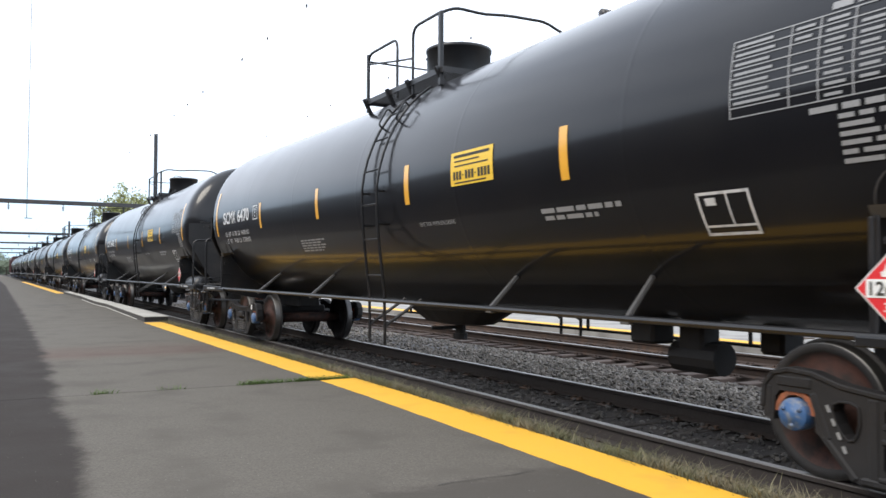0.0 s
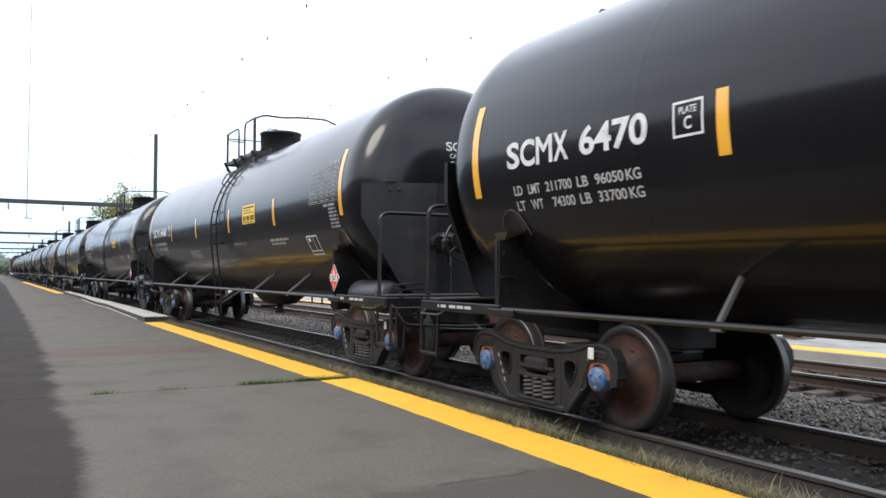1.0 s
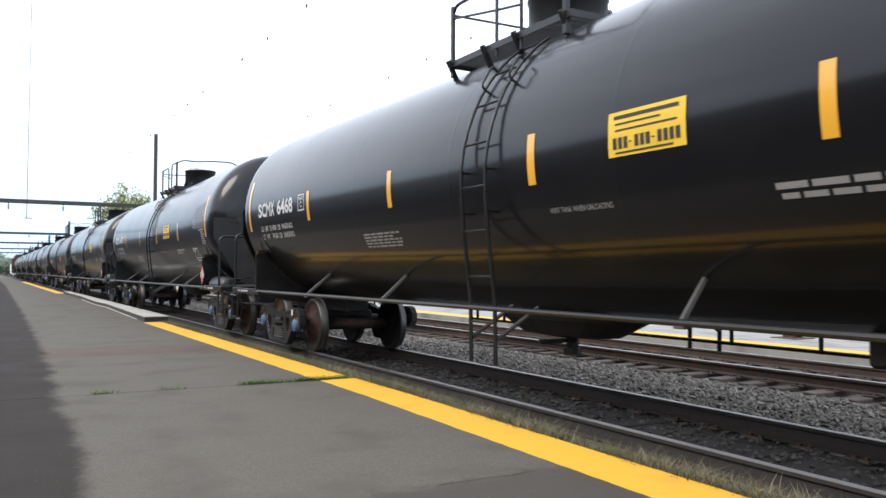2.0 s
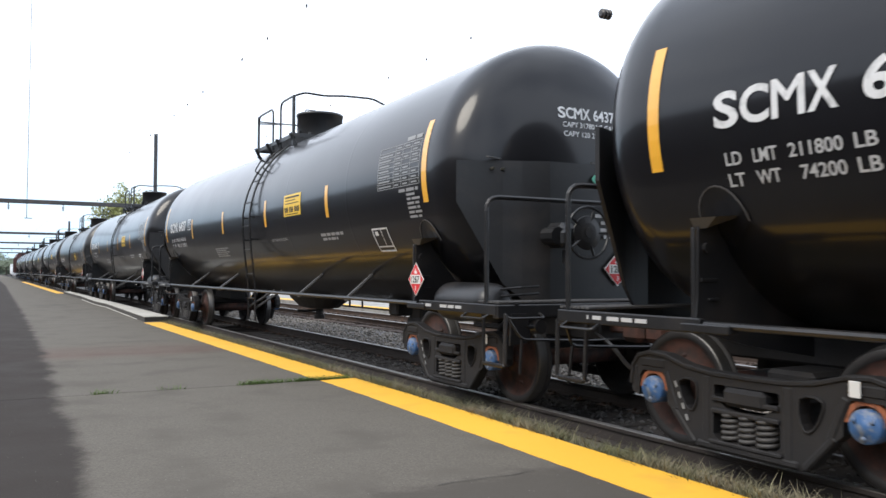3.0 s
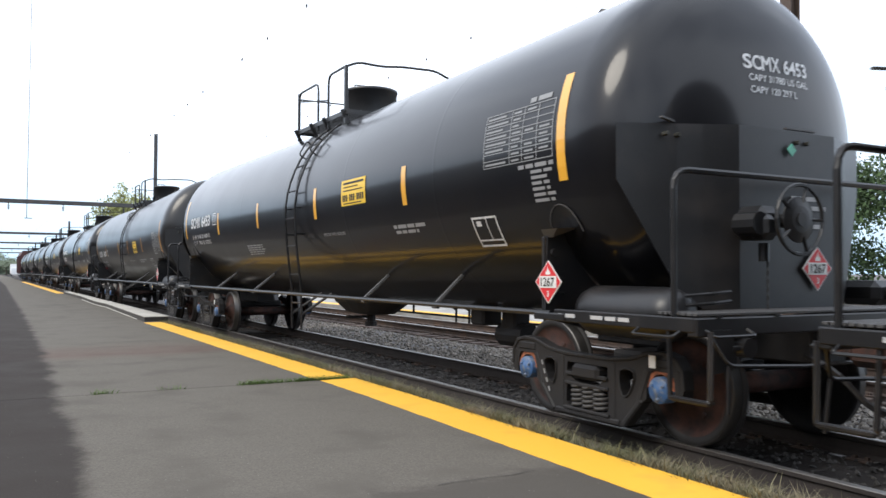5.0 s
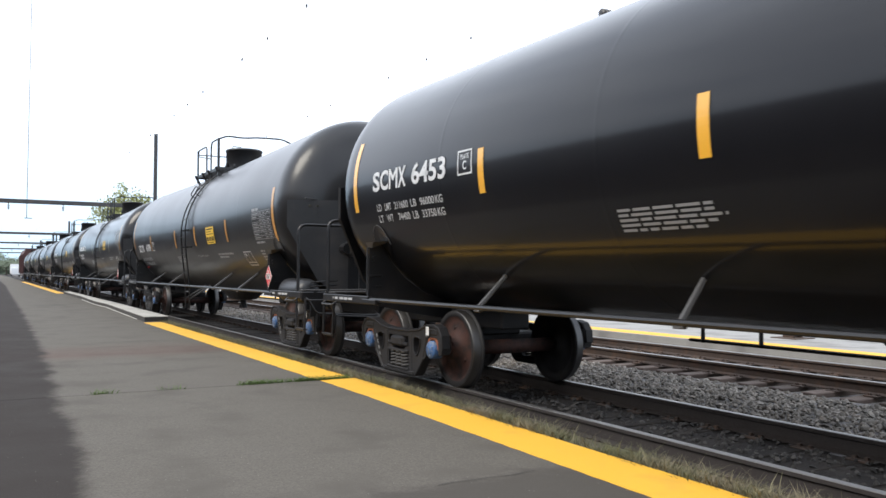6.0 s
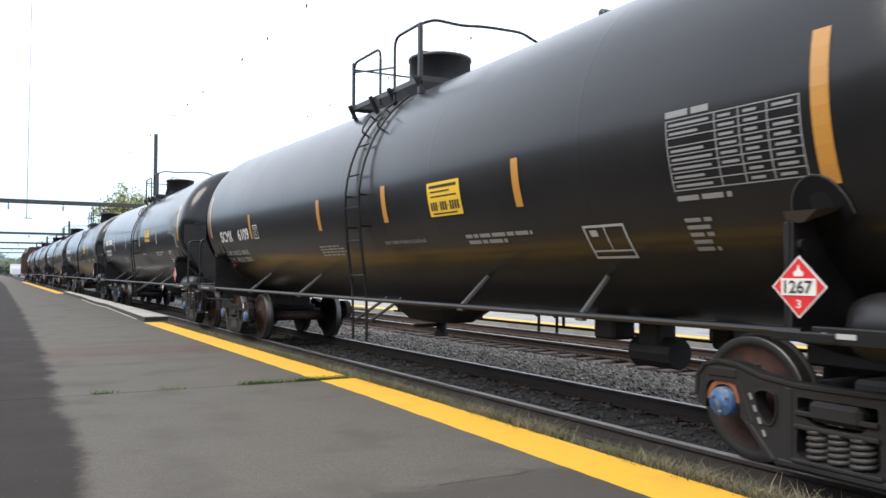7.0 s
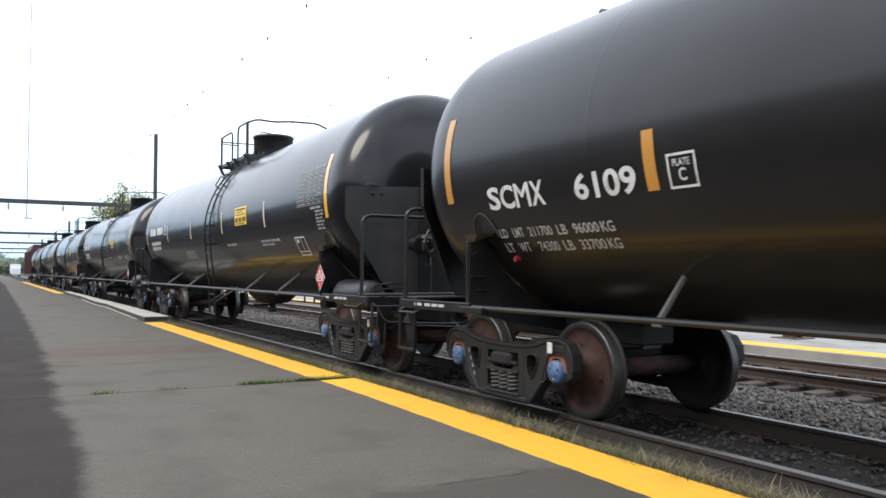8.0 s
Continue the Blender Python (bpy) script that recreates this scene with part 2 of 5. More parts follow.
    l.new(mix.outputs["Color"], stained.inputs["Color1"]), l.new(stained.outputs["Color"], drab.inputs["Color1"])
    mix = drab
    speck, cut, mix2 = n.new("ShaderNodeTexVoronoi"), n.new("ShaderNodeValToRGB"), n.new("ShaderNodeMixRGB")
    speck.inputs["Scale"].default_value = 11.0
    cut.color_ramp.elements[0].position, cut.color_ramp.elements[0].color = 0.03, (0.75, 0.75, 0.75, 1)
    cut.color_ramp.elements[1].position, cut.color_ramp.elements[1].color = 0.06, (0, 0, 0, 1)
    mix2.inputs["Color2"].default_value = (0.3, 0.29, 0.27, 1)
    l.new(co.outputs["Object"], speck.inputs["Vector"]), l.new(speck.outputs["Distance"], cut.inputs["Fac"])
    l.new(cut.outputs["Color"], mix2.inputs["Fac"]), l.new(mix.outputs["Color"], mix2.inputs["Color1"])
    l.new(mix2.outputs["Color"], b.inputs["Base Color"])


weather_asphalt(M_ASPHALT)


# ---- mesh helpers ----
def part(name, bm, mat, parent=None, label="", smooth=False):
    """Link a bmesh as one mesh object under a thing or a part."""
    me = bpy.data.meshes.new(name)
    bmesh.ops.recalc_face_normals(bm, faces=bm.faces)
    bm.to_mesh(me)
    bm.free()
    for m in (mat if isinstance(mat, (list, tuple)) else [mat]):
        me.materials.append(m)
    if smooth:
        me.shade_auto_smooth(angle=radians(40)) if hasattr(me, "shade_auto_smooth") else me.shade_smooth()
    ob = new(name, me)
    ob.parent = parent
    if label:
        tagged(ob, label)
    return ob


def share(name, me, parent, m=None, label=""):
    ob = new(name, me)
    ob.parent = parent
    if m is not None:
        ob.matrix_basis = m
    return tagged(ob, label)


def box(bm, c, s, bevel=0.0, rot=None):
    """A bevelled block at centre c of size s."""
    m = Matrix.Translation(c) @ (rot or Matrix.Identity(4)) @ Matrix.Diagonal((*s, 1))
    vs = bmesh.ops.create_cube(bm, size=1, matrix=m)["verts"]
    if bevel:
        es = list({e for v in vs for e in v.link_edges})
        bmesh.ops.bevel(bm, geom=es, offset=bevel, segments=1, affect="EDGES")


def rod(bm, a, b, r, seg=8, r2=None, caps=True):
    a, b = Vector(a), Vector(b)
    q = (b - a).to_track_quat("Z", "Y").to_matrix().to_4x4()
    return bmesh.ops.create_cone(bm, cap_ends=caps, segments=seg, radius1=r, radius2=r if r2 is None else r2, depth=(b - a).length, matrix=Matrix.Translation((a + b) / 2) @ q)["verts"]


def tube(bm, pts, r, seg=6):
    """A bent pipe through pts."""
    pts = [Vector(p) for p in pts]
    rings = []
    up = Vector((0.31, 0.17, 0.93)).normalized()
    for i, p in enumerate(pts):
        d = (pts[min(i + 1, len(pts) - 1)] - pts[max(i - 1, 0)]).normalized()
        s = d.cross(up)
        if s.length < 0.05:
            s = d.cross(Vector((1, 0, 0)))
        s.normalize()
        t = s.cross(d).normalized()
        rings.append([bm.verts.new(p + r * (math.cos(a) * s + math.sin(a) * t)) for a in (k * math.tau / seg for k in range(seg))])
    for a, b in zip(rings, rings[1:]):
        for k in range(seg):
            bm.faces.new((a[k], a[(k + 1) % seg], b[(k + 1) % seg], b[k]))
    bm.faces.new(rings[0])
    bm.faces.new(rings[-1])


def rounded(pts, r, n=4):
    """The path through pts with its corners rounded to about r."""
    pts = [Vector(p) for p in pts]
    out = [pts[0]]
    for a, b, c in zip(pts, pts[1:], pts[2:]):
        k = min(r, (a - b).length / 2, (c - b).length / 2)
        p, q = b + (a - b).normalized() * k, b + (c - b).normalized() * k
        for i in range(n + 1):
            t = i / n
            out.append(p * (1 - t) ** 2 + b * 2 * t * (1 - t) + q * t * t)
    return out + [pts[-1]]


def cutout(bm, loops, x0, x1):
    """A plate in the y-z plane from x0 to x1: an outline and the holes in it."""
    edges = []
    for loop in loops:
        vs = [bm.verts.new((x0, y, z)) for y, z in loop]
        edges += [bm.edges.new((a, b)) for a, b in zip(vs, vs[1:] + vs[:1])]
    made = bmesh.ops.triangle_fill(bm, use_beauty=True, use_dissolve=False, edges=edges)
    faces = [g for g in made["geom"] if isinstance(g, bmesh.types.BMFace)]
    ext = bmesh.ops.extrude_face_region(bm, geom=faces)
    bmesh.ops.translate(bm, verts=[g for g in ext["geom"] if isinstance(g, bmesh.types.BMVert)], vec=(x1 - x0, 0, 0))


def lathe(bm, profile, seg, place, mats=None):
    """Turn (radius, along) pairs round an axis; place maps (radius, angle, along) to a point."""
    rings = [[bm.verts.new(place(r, k * math.tau / seg, h)) for k in range(seg)] for r, h in profile]
    for i, (a, b) in enumerate(zip(rings, rings[1:])):
        for k in range(seg):
            f = bm.faces.new((a[k], a[(k + 1) % seg], b[(k + 1) % seg], b[k]))
            if mats:
                f.material_index = mats[i]
    return rings


def thing(name, label, category, group="", at=None):
    ob = new(name)
    ob.empty_display_size = 0.3
    if at is not None:
        ob.matrix_basis = at
    return tagged(ob, label, category, group)


def structure(ob, label, category=""):
    return tagged(ob, label, category, kind="structure")


# ---- ground, tracks and platforms ----
def make_ground():
    bm = bmesh.new()
    bmesh.ops.create_grid(bm, x_segments=2, y_segments=2, size=2500, matrix=Matrix.Translation((0, 2000, -0.24)))
    structure(part("ground", bm, M_GROUND), "grey dirty ballast and earth under the tracks", "ground")


RAIL = [(-0.07, -0.17), (0.07, -0.17), (0.07, -0.158), (0.012, -0.135), (0.01, -0.045), (0.036, -0.035), (0.037, -0.006), (0.03, 0.0), (-0.03, 0.0), (-0.037, -0.006), (-0.036, -0.035), (-0.01, -0.045), (-0.012, -0.135), (-0.07, -0.158)]


def make_track(name, x, label, tie_mat, rail_mat, y0=-40.0, y1=420.0, near=(0.0, 34.0)):
    track = None
    for i, sx in enumerate((-0.755, 0.755)):
        bm = bmesh.new()
        a = [bm.verts.new((sx + u, y0, w)) for u, w in RAIL]
        b = [bm.verts.new((sx + u, y1, w)) for u, w in RAIL]
        for k in range(len(a)):
            f = bm.faces.new((a[k], a[(k + 1) % len(a)], b[(k + 1) % len(a)], b[k]))
            f.material_index = 1 if k in (6, 7, 8) else 0
        bm.faces.new(a), bm.faces.new(b)
        if track is None:
            track = new(name)
            track.location = (x, 0, 0)
            structure(track, label, "railway track")
        part("rail", bm, [rail_mat[i], M_RAILTOP], track, "worn steel rail with a polished head")
    tie = bmesh.new()
    box(tie, (0, 0, 0), (2.59, 0.23, 0.17), 0.012)
    tie_me = bpy.data.meshes.new("tie")
    tie.to_mesh(tie_me), tie.free()
    tie_me.materials.append(tie_mat)
    rng = random.Random(4 + int(x * 10))
    rest = bmesh.new()
    y = -2.0
    while y < 200:
        z, turn, off = -0.262 + rng.uniform(-0.008, 0.01), rng.uniform(-1.2, 1.2), rng.uniform(-0.05, 0.05)
        if near[0] <= y <= near[1]:
            share("tie", tie_me, track, pose(off, y, z, 0, rng.uniform(-0.4, 0.4), turn))
        else:
            box(rest, (off, y, z), (2.59, 0.23, 0.17))
        y += 0.53 + rng.uniform(-0.02, 0.02)
    rest_ob = part("ties", rest, tie_mat, track)
    tagged(rest_ob, kind="stuff")
    # tie plates with spike heads under each rail
    plate = bmesh.new()
    y = near[0]
    while y < near[1]:
        for sx in (-0.755, 0.755):
            box(plate, (sx, y, -0.172), (0.34, 0.19, 0.014))
            for dx, dy in ((-0.1, 0.05), (0.1, -0.05), (0.1, 0.06), (-0.1, -0.06)):
                box(plate, (sx + dx, y + dy, -0.155), (0.035, 0.03, 0.03))
        y += 0.53
    tagged(part("tie_plates", plate, M_RAIL, track), "rusty tie plates and spikes", kind="stuff")


def scatter_stones(name, label, spots, sizes, seed, mat):
    """Broken stones as one mesh: each a jittered octahedron with a cut top."""
    rng = np.random.default_rng(seed)
    n = len(spots)
    base = np.array([(1, 0, 0), (0.4, 0.9, 0.1), (-0.7, 0.7, 0), (-1, -0.2, 0.1), (-0.2, -1, 0), (0.7, -0.7, 0.1), (0.3, 0.2, 0.75), (-0.4, 0.1, 0.7), (0, -0.4, 0.72), (0, 0, -0.6)])
    faces = [(0, 1, 6), (1, 2, 7), (1, 7, 6), (2, 3, 7), (3, 4, 8), (3, 8, 7), (4, 5, 8), (5, 0, 6), (5, 6, 8), (6, 7, 8), (1, 0, 9), (2, 1, 9), (3, 2, 9), (4, 3, 9), (5, 4, 9), (0, 5, 9)]
    ang = rng.uniform(0, math.tau, n)
    s = sizes[:, None, None] * rng.uniform(0.65, 1.3, (n, 1, 3)) * 0.5
    pts = base[None] * s * rng.uniform(0.8, 1.2, (n, 10, 1))
    tilt = rng.uniform(-0.5, 0.5, n)
    ct, st = np.cos(tilt)[:, None], np.sin(tilt)[:, None]
    x, z = pts[..., 0] * ct - pts[..., 2] * st, pts[..., 0] * st + pts[..., 2] * ct
    c, q = np.cos(ang)[:, None], np.sin(ang)[:, None]
    out = np.stack([x * c - pts[..., 1] * q, x * q + pts[..., 1] * c, z], -1) + np.asarray(spots)[:, None, :]
    fs = (np.array(faces)[None] + 10 * np.arange(n)[:, None, None]).reshape(-1, 3)
    me = bpy.data.meshes.new(name)
    me.from_pydata(out.reshape(-1, 3).tolist(), [], fs.tolist())
    me.materials.append(mat)
    return tagged(new(name, me), label, "ballast", kind="stuff")


def make_ballast():
    rng = np.random.default_rng(11)
    spots, sizes = [], []
    for x0, x1, y0, y1, per in ((0.9, 3.52, 1.5, 14, 270), (0.9, 3.52, 14, 40, 90), (4.3, 5.6, 3, 16, 40), (5.8, 6.45, 3, 20, 150)):
        n = int((x1 - x0) * (y1 - y0) * per)
        x, y = rng.uniform(x0, x1, n), rng.uniform(y0, y1, n)
        mid = 1.0 - np.abs((x - (x0 + x1) / 2) / ((x1 - x0) / 2)) ** 2
        z = -0.205 + (0.05 * mid if x0 == 0.9 else 0.0) + rng.uniform(-0.02, 0.02, n)
        spots.append(np.stack([x, y, z], 1))
        sizes.append(rng.uniform(0.04, 0.085, n))
    scatter_stones("ballast", "coarse grey crushed stone between the tracks", np.concatenate(spots), np.concatenate(sizes), 5, M_STONE)
    n = 2600
    x, y = rng.uniform(-0.68, 0.68, n), rng.uniform(1.5, 18, n)
    scatter_stones("track_stones", "oily crushed stone between the rails, train shade in its colour", np.stack([x, y, -0.175 + rng.uniform(-0.015, 0.012, n)], 1), rng.uniform(0.03, 0.07, n), 6, M_OILY_SHADE_STONE)
    bm = bmesh.new()
    prof = [(0.85, -0.24), (1.2, -0.2), (2.4, -0.165), (3.5, -0.195), (3.8, -0.235)]
    a = [bm.verts.new((x, -30, z)) for x, z in prof]
    b = [bm.verts.new((x, 400, z)) for x, z in prof]
    for k in range(len(prof) - 1):
        bm.faces.new((a[k], a[k + 1], b[k + 1], b[k]))
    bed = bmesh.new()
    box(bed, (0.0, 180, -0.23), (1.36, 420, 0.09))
    structure(part("track_bed", bed, M_OILY_SHADE), "oily stone bed between the rails, train shade in its colour", "track bed")
    bank = bmesh.new()
    strip(bank, lambda y: edge_x(y) - 0.02, lambda y: -0.86, -10, 120, -0.3, -0.12, 0.3, 0.0, 31)
    for q in bank.verts:
        if q.co.z > -0.2:
            q.co.z = (0.025 if q.co.x < -1.3 else -0.155) + 0.03 * noise.noise((q.co.x, q.co.y * 1.3, 0.0))
    structure(part("edge_bank", bank, M_DIRT), "brown dirt between the platform edge and the rail", "ground")
    structure(part("ballast_shoulder", bm, M_GROUND), "low bank of grey ballast between the two tracks", "ballast")


PLAT_Z = 0.06


def strip(bm, left, right, y0, y1, z0, z1, step=0.5, wob=0.0, seed=0):
    """A slab between two edges, left(y) and right(y), with a slightly uneven outline."""
    rng = random.Random(seed)
    n = max(2, int((y1 - y0) / step))
    rows = []
    for i in range(n + 1):
        y = y0 + (y1 - y0) * i / n
        l, r = left(y) + rng.uniform(-wob, wob), right(y) + rng.uniform(-wob, wob)
        rows.append([bm.verts.new(p) for p in ((l, y, z0), (l, y, z1), (r, y, z1), (r, y, z0))])
    for a, b in zip(rows, rows[1:]):
        for k in range(4):
            bm.faces.new((a[k], a[(k + 1) % 4], b[(k + 1) % 4], b[k]))
    bm.faces.new(rows[0]), bm.faces.new(rows[-1])


def edge_x(y):
    return -1.85 + 0.019 * min(y, 8.0) - (0.0 if y < 9.4 else 0.012)


def make_platform():
    bm = bmesh.new()
    strip(bm, lambda y: -14.0, edge_x, -30, 9.36, -0.3, PLAT_Z, 0.4, 0.006, 1)
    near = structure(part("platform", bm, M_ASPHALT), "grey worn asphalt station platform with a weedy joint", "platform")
    bm = bmesh.new()
    strip(bm, lambda y: -14.0, edge_x, 9.39, 300, -0.3, PLAT_Z - 0.002, 1.0, 0.006, 2)
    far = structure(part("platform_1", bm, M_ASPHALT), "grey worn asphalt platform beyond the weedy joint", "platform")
    bm = bmesh.new()
    strip(bm, lambda y: edge_x(y) - 0.53 + 0.008 * min(y, 9), lambda y: edge_x(y) - 0.004, -6, 9.33, PLAT_Z, PLAT_Z + 0.004, 0.12, 0.006, 3)
    part("edge_line", bm, M_PAINT, near, "thick yellow painted edge line")
    bm = bmesh.new()
    strip(bm, lambda y: edge_x(y) - 0.46, lambda y: edge_x(y) - 0.0, 9.42, 21.9, PLAT_Z - 0.002, PLAT_Z + 0.003, 0.2, 0.008, 4)
    part("edge_line", bm, M_PAINT, far, "thick yellow painted edge line")
    bm = bmesh.new()
    strip(bm, lambda y: edge_x(y) - 0.42, lambda y: edge_x(y) + 0.02, 52.5, 110, PLAT_Z - 0.002, PLAT_Z + 0.003, 0.5, 0.02, 5)
    part("edge_line", bm, M_PAINT, far, "thick yellow painted edge line")
    # cracks
    rng = random.Random(8)
    for x0, x1, y in ((-4.75, -1.72, 9.374), (-3.25, -2.5, 4.42), (-4.5, -4.2, 4.62), (-4.1, -3.0, 34.3)):
        bm = bmesh.new()
        row = []
        n = int((x1 - x0) / 0.06)
        for k in range(n + 1):
            w = 0.0015 + 0.003 * rng.random() + (0.12 if y > 30 else 0.0)
            q = y + (0.015 if y > 9 else 0.03) * noise.noise((k * 0.35, y, 0.0))
            row.append((bm.verts.new((x0 + (x1 - x0) * k / n, q - w, PLAT_Z + 0.0045)), bm.verts.new((x0 + (x1 - x0) * k / n, q + w, PLAT_Z + 0.0045))))
        for p, q in zip(row, row[1:]):
            bm.faces.new((p[0], q[0], q[1], p[1]))
        part("crack", bm, M_CRACK, near, "dark crack in the asphalt")
    # raised boarding block along the edge
    bm = bmesh.new()
    rng = random.Random(3)
    y = 22.3
    bend = ((22.0, -2.1), (26.0, -2.0), (30.0, -1.9), (32.0, -1.85), (34.0, -1.94), (37.0, -1.9), (42.0, -1.78), (52.5, -1.8))
    left = lambda y: float(np.interp(y, [p for p, q in bend], [q for p, q in bend]))
    strip(bm, left, lambda y: -1.5, 22.3, 52, PLAT_Z, 0.175, 0.9, 0.01, 9)
    block = part("boarding_block", bm, M_TIMBER)
    tagged(block, "long low boarding block with a pale plank top", "block")
    y = 22.28
    while y < 51.5:
        bm = bmesh.new()
        strip(bm, lambda q: left(q) - 0.012, lambda q: -1.49, y, y + 2.42, 0.175, 0.192 + rng.uniform(0, 0.004), 0.4, 0.004, int(y * 10))
        part("plank", bm, M_BOARD, block)
        y += 2.44
    bm = bmesh.new()
    strip(bm, lambda y: left(y) - 0.06, lambda y: left(y) - 0.015, 23.5, 41, PLAT_Z - 0.002, PLAT_Z + 0.012, 0.5, 0.012, 15)
    part("base_trim", bm, M_BOARD, block, "pale worn trim along the foot of the block")
    # platform on the other side of the tracks
    bm = bmesh.new()
    strip(bm, lambda y: 6.5, lambda y: 16.0, -30, 300, -0.3, PLAT_Z, 1.0, 0.006, 12)
    other = structure(part("platform_2", bm, M_CONCRETE), "pale concrete platform beyond the second track", "platform")
    bm = bmesh.new()
    strip(bm, lambda y: 6.62, lambda y: 7.18, -20, 120, PLAT_Z, PLAT_Z + 0.004, 0.5, 0.01, 13)
    part("edge_line", bm, M_PAINT, other, "yellow painted edge line")


make_ground()
make_track("track_1", 0.0, "main track on oily timber ties, train shade in their colour", M_OILY_SHADE_TIE, (M_RAIL_DARK, M_RAIL_DARK))
make_track("track_2", 4.95, "second track with rusty rails on timber ties", M_TIE, (M_RAIL, M_RAIL))
make_ballast()
make_platform()


# ---- the tank car; local y = 0 at its middle, -y is the leading end, x = -1.5 the platform side ----
def axis_z(y):
    return min(TANK_Z, TANK_MID + TANK_FALL * abs(y))


def on_tank(y, a, lift=0.0):
    """The point of the shell at y and at the angle a (degrees over the horizontal), platform side."""
    r = TANK_R + lift
    return Vector((-r * math.cos(radians(a)), y, axis_z(y) + r * math.sin(radians(a))))


def angle_of(z, y):
    return math.degrees(math.asin((z - axis_z(y)) / TANK_R))


MARK_Y = -0.03  # all stencils sit a little ahead of the shell's middle


def curved_panel(bm, y0, y1, z0, z1, lift=0.004, n=6, mat=0):
    """A thin sheet that follows the shell."""
    rows = []
    for i in range(n + 1):
        z = z0 + (z1 - z0) * i / n
        rows.append([bm.verts.new(on_tank(y + MARK_Y, angle_of(z, y), lift)) for y in (y0, y1)])
    for a, b in zip(rows, rows[1:]):
        bm.faces.new((a[0], a[1], b[1], b[0])).material_index = mat


def letters(body, height, width=0.0, bold=0.0):
    """Letter outlines as (points, faces), from (0, 0), height tall and, where given, width wide."""
    cu = bpy.data.curves.new("letters", "FONT")
    cu.body, cu.size, cu.resolution_u, cu.offset = body, 1.0, 4, bold
    ob = bpy.data.objects.new("letters", cu)
    scene.collection.objects.link(ob)
    me = bpy.data.meshes.new_from_object(ob.evaluated_get(bpy.context.evaluated_depsgraph_get()))
    pts = np.array([v.co[:2] for v in me.vertices])
    faces = [tuple(p.vertices) for p in me.polygons]
    bpy.data.objects.remove(ob), bpy.data.meshes.remove(me), bpy.data.curves.remove(cu)
    pts -= pts.min(0)
    pts[:, 1] *= height / pts[:, 1].max()
    pts[:, 0] *= (width / pts[:, 0].max()) if width else height / 0.72
    return pts, faces


def write(bm, body, height, width, place, bold=0.012):
    pts, faces = letters(body, height, width, bold)
    vs = [bm.verts.new(place(u, w)) for u, w in pts]
    for f in faces:
        try:
            bm.faces.new([vs[k] for k in f])
        except ValueError:
            pass


def write_mark(bm, mark, height, widths, gap, place, fat):
    """The reporting mark, letter by letter; the M is thickened by near copies of itself."""
    u0 = 0.0
    for c, w in zip(mark, widths):
        if c == "M":
            for k in (-1, 0, 1):
                write(bm, c, height, w * 0.94, lambda u, v: place(u0 + w * (0.03 + 0.03 * k) + u, v, 0.0006 * k), 0.0)
        else:
            write(bm, c, height, w, lambda u, v: place(u0 + u, v, 0.0), fat)
        u0 += w + gap


def tank_place(y0, z0, lift=0.006):
    return lambda u, w: on_tank(y0 + MARK_Y - u, angle_of(z0 + w, y0 - u), lift)


def head_place(x0, z0, front=-1):
    def place(u, w):
        x, z = x0 + u, z0 + w - TANK_Z
        k = max(0.02, 1 - (math.hypot(x, z) / TANK_R) ** (2 / 0.78)) ** 0.39
        return Vector((x, TANK_Y + front * (TANK_HALF + HEAD * k + 0.006), z + TANK_Z))
    return place


def bars(bm, y0, y1, z0, z1, rows, rng, gap=0.3, mat=0):
    """Lines of writing too small to read: a plain bar for every word."""
    h = (z1 - z0) / rows
    for r in range(rows):
        y = y0
        end = y1 + (y0 - y1) * rng.choice((0, 0.02, 0.1, 0.2))
        while y > end + 0.02:
            w = min(rng.uniform(0.08, 0.24), y - end)
            curved_panel(bm, y, y - w, z1 - (r + 1) * h + h * gap / 2, z1 - r * h - h * gap / 2, 0.005, 1, mat)
            y -= w + 0.03


def mesh_of(bm, name, mats, smooth=False):
    ob = part(name, bm, mats, None, "", smooth)
    me = ob.data
    bpy.data.objects.remove(ob)
    return me


def wheel_meshes():
    bm = bmesh.new()
    prof = [(0.075, -0.10), (0.12, -0.10), (0.135, -0.05), (0.33, 0.0), (0.385, -0.03), (0.40, -0.045), (0.445, -0.045), (0.457, -0.035), (0.459, 0.05), (0.468, 0.062), (0.483, 0.072), (0.483, 0.088), (0.462, 0.095), (0.4, 0.095), (0.375, 0.07), (0.33, 0.05), (0.14, 0.04), (0.12, 0.09), (0.075, 0.09)]
    mats = [0, 0, 0, 0, 2, 2, 1, 1, 2, 2, 2, 2, 2, 2, 2, 2, 2, 2]
    lathe(bm, prof, 40, lambda r, a, h: (h, r * math.cos(a), r * math.sin(a)), mats)
    for a in (0.4, 2.3, 4.4):
        box(bm, (-0.02, 0.25 * math.cos(a), 0.25 * math.sin(a)), (0.02, 0.05, 0.03))
    wheel = mesh_of(bm, "wheel", [M_RUST, M_TREAD, M_CAST], True)
    bm = bmesh.new()
    rod(bm, (-1.05, 0, 0), (1.05, 0, 0), 0.078, 14)
    rod(bm, (-0.62, 0, 0), (0.62, 0, 0), 0.09, 14)
    return wheel, mesh_of(bm, "axle", M_RUST, True)


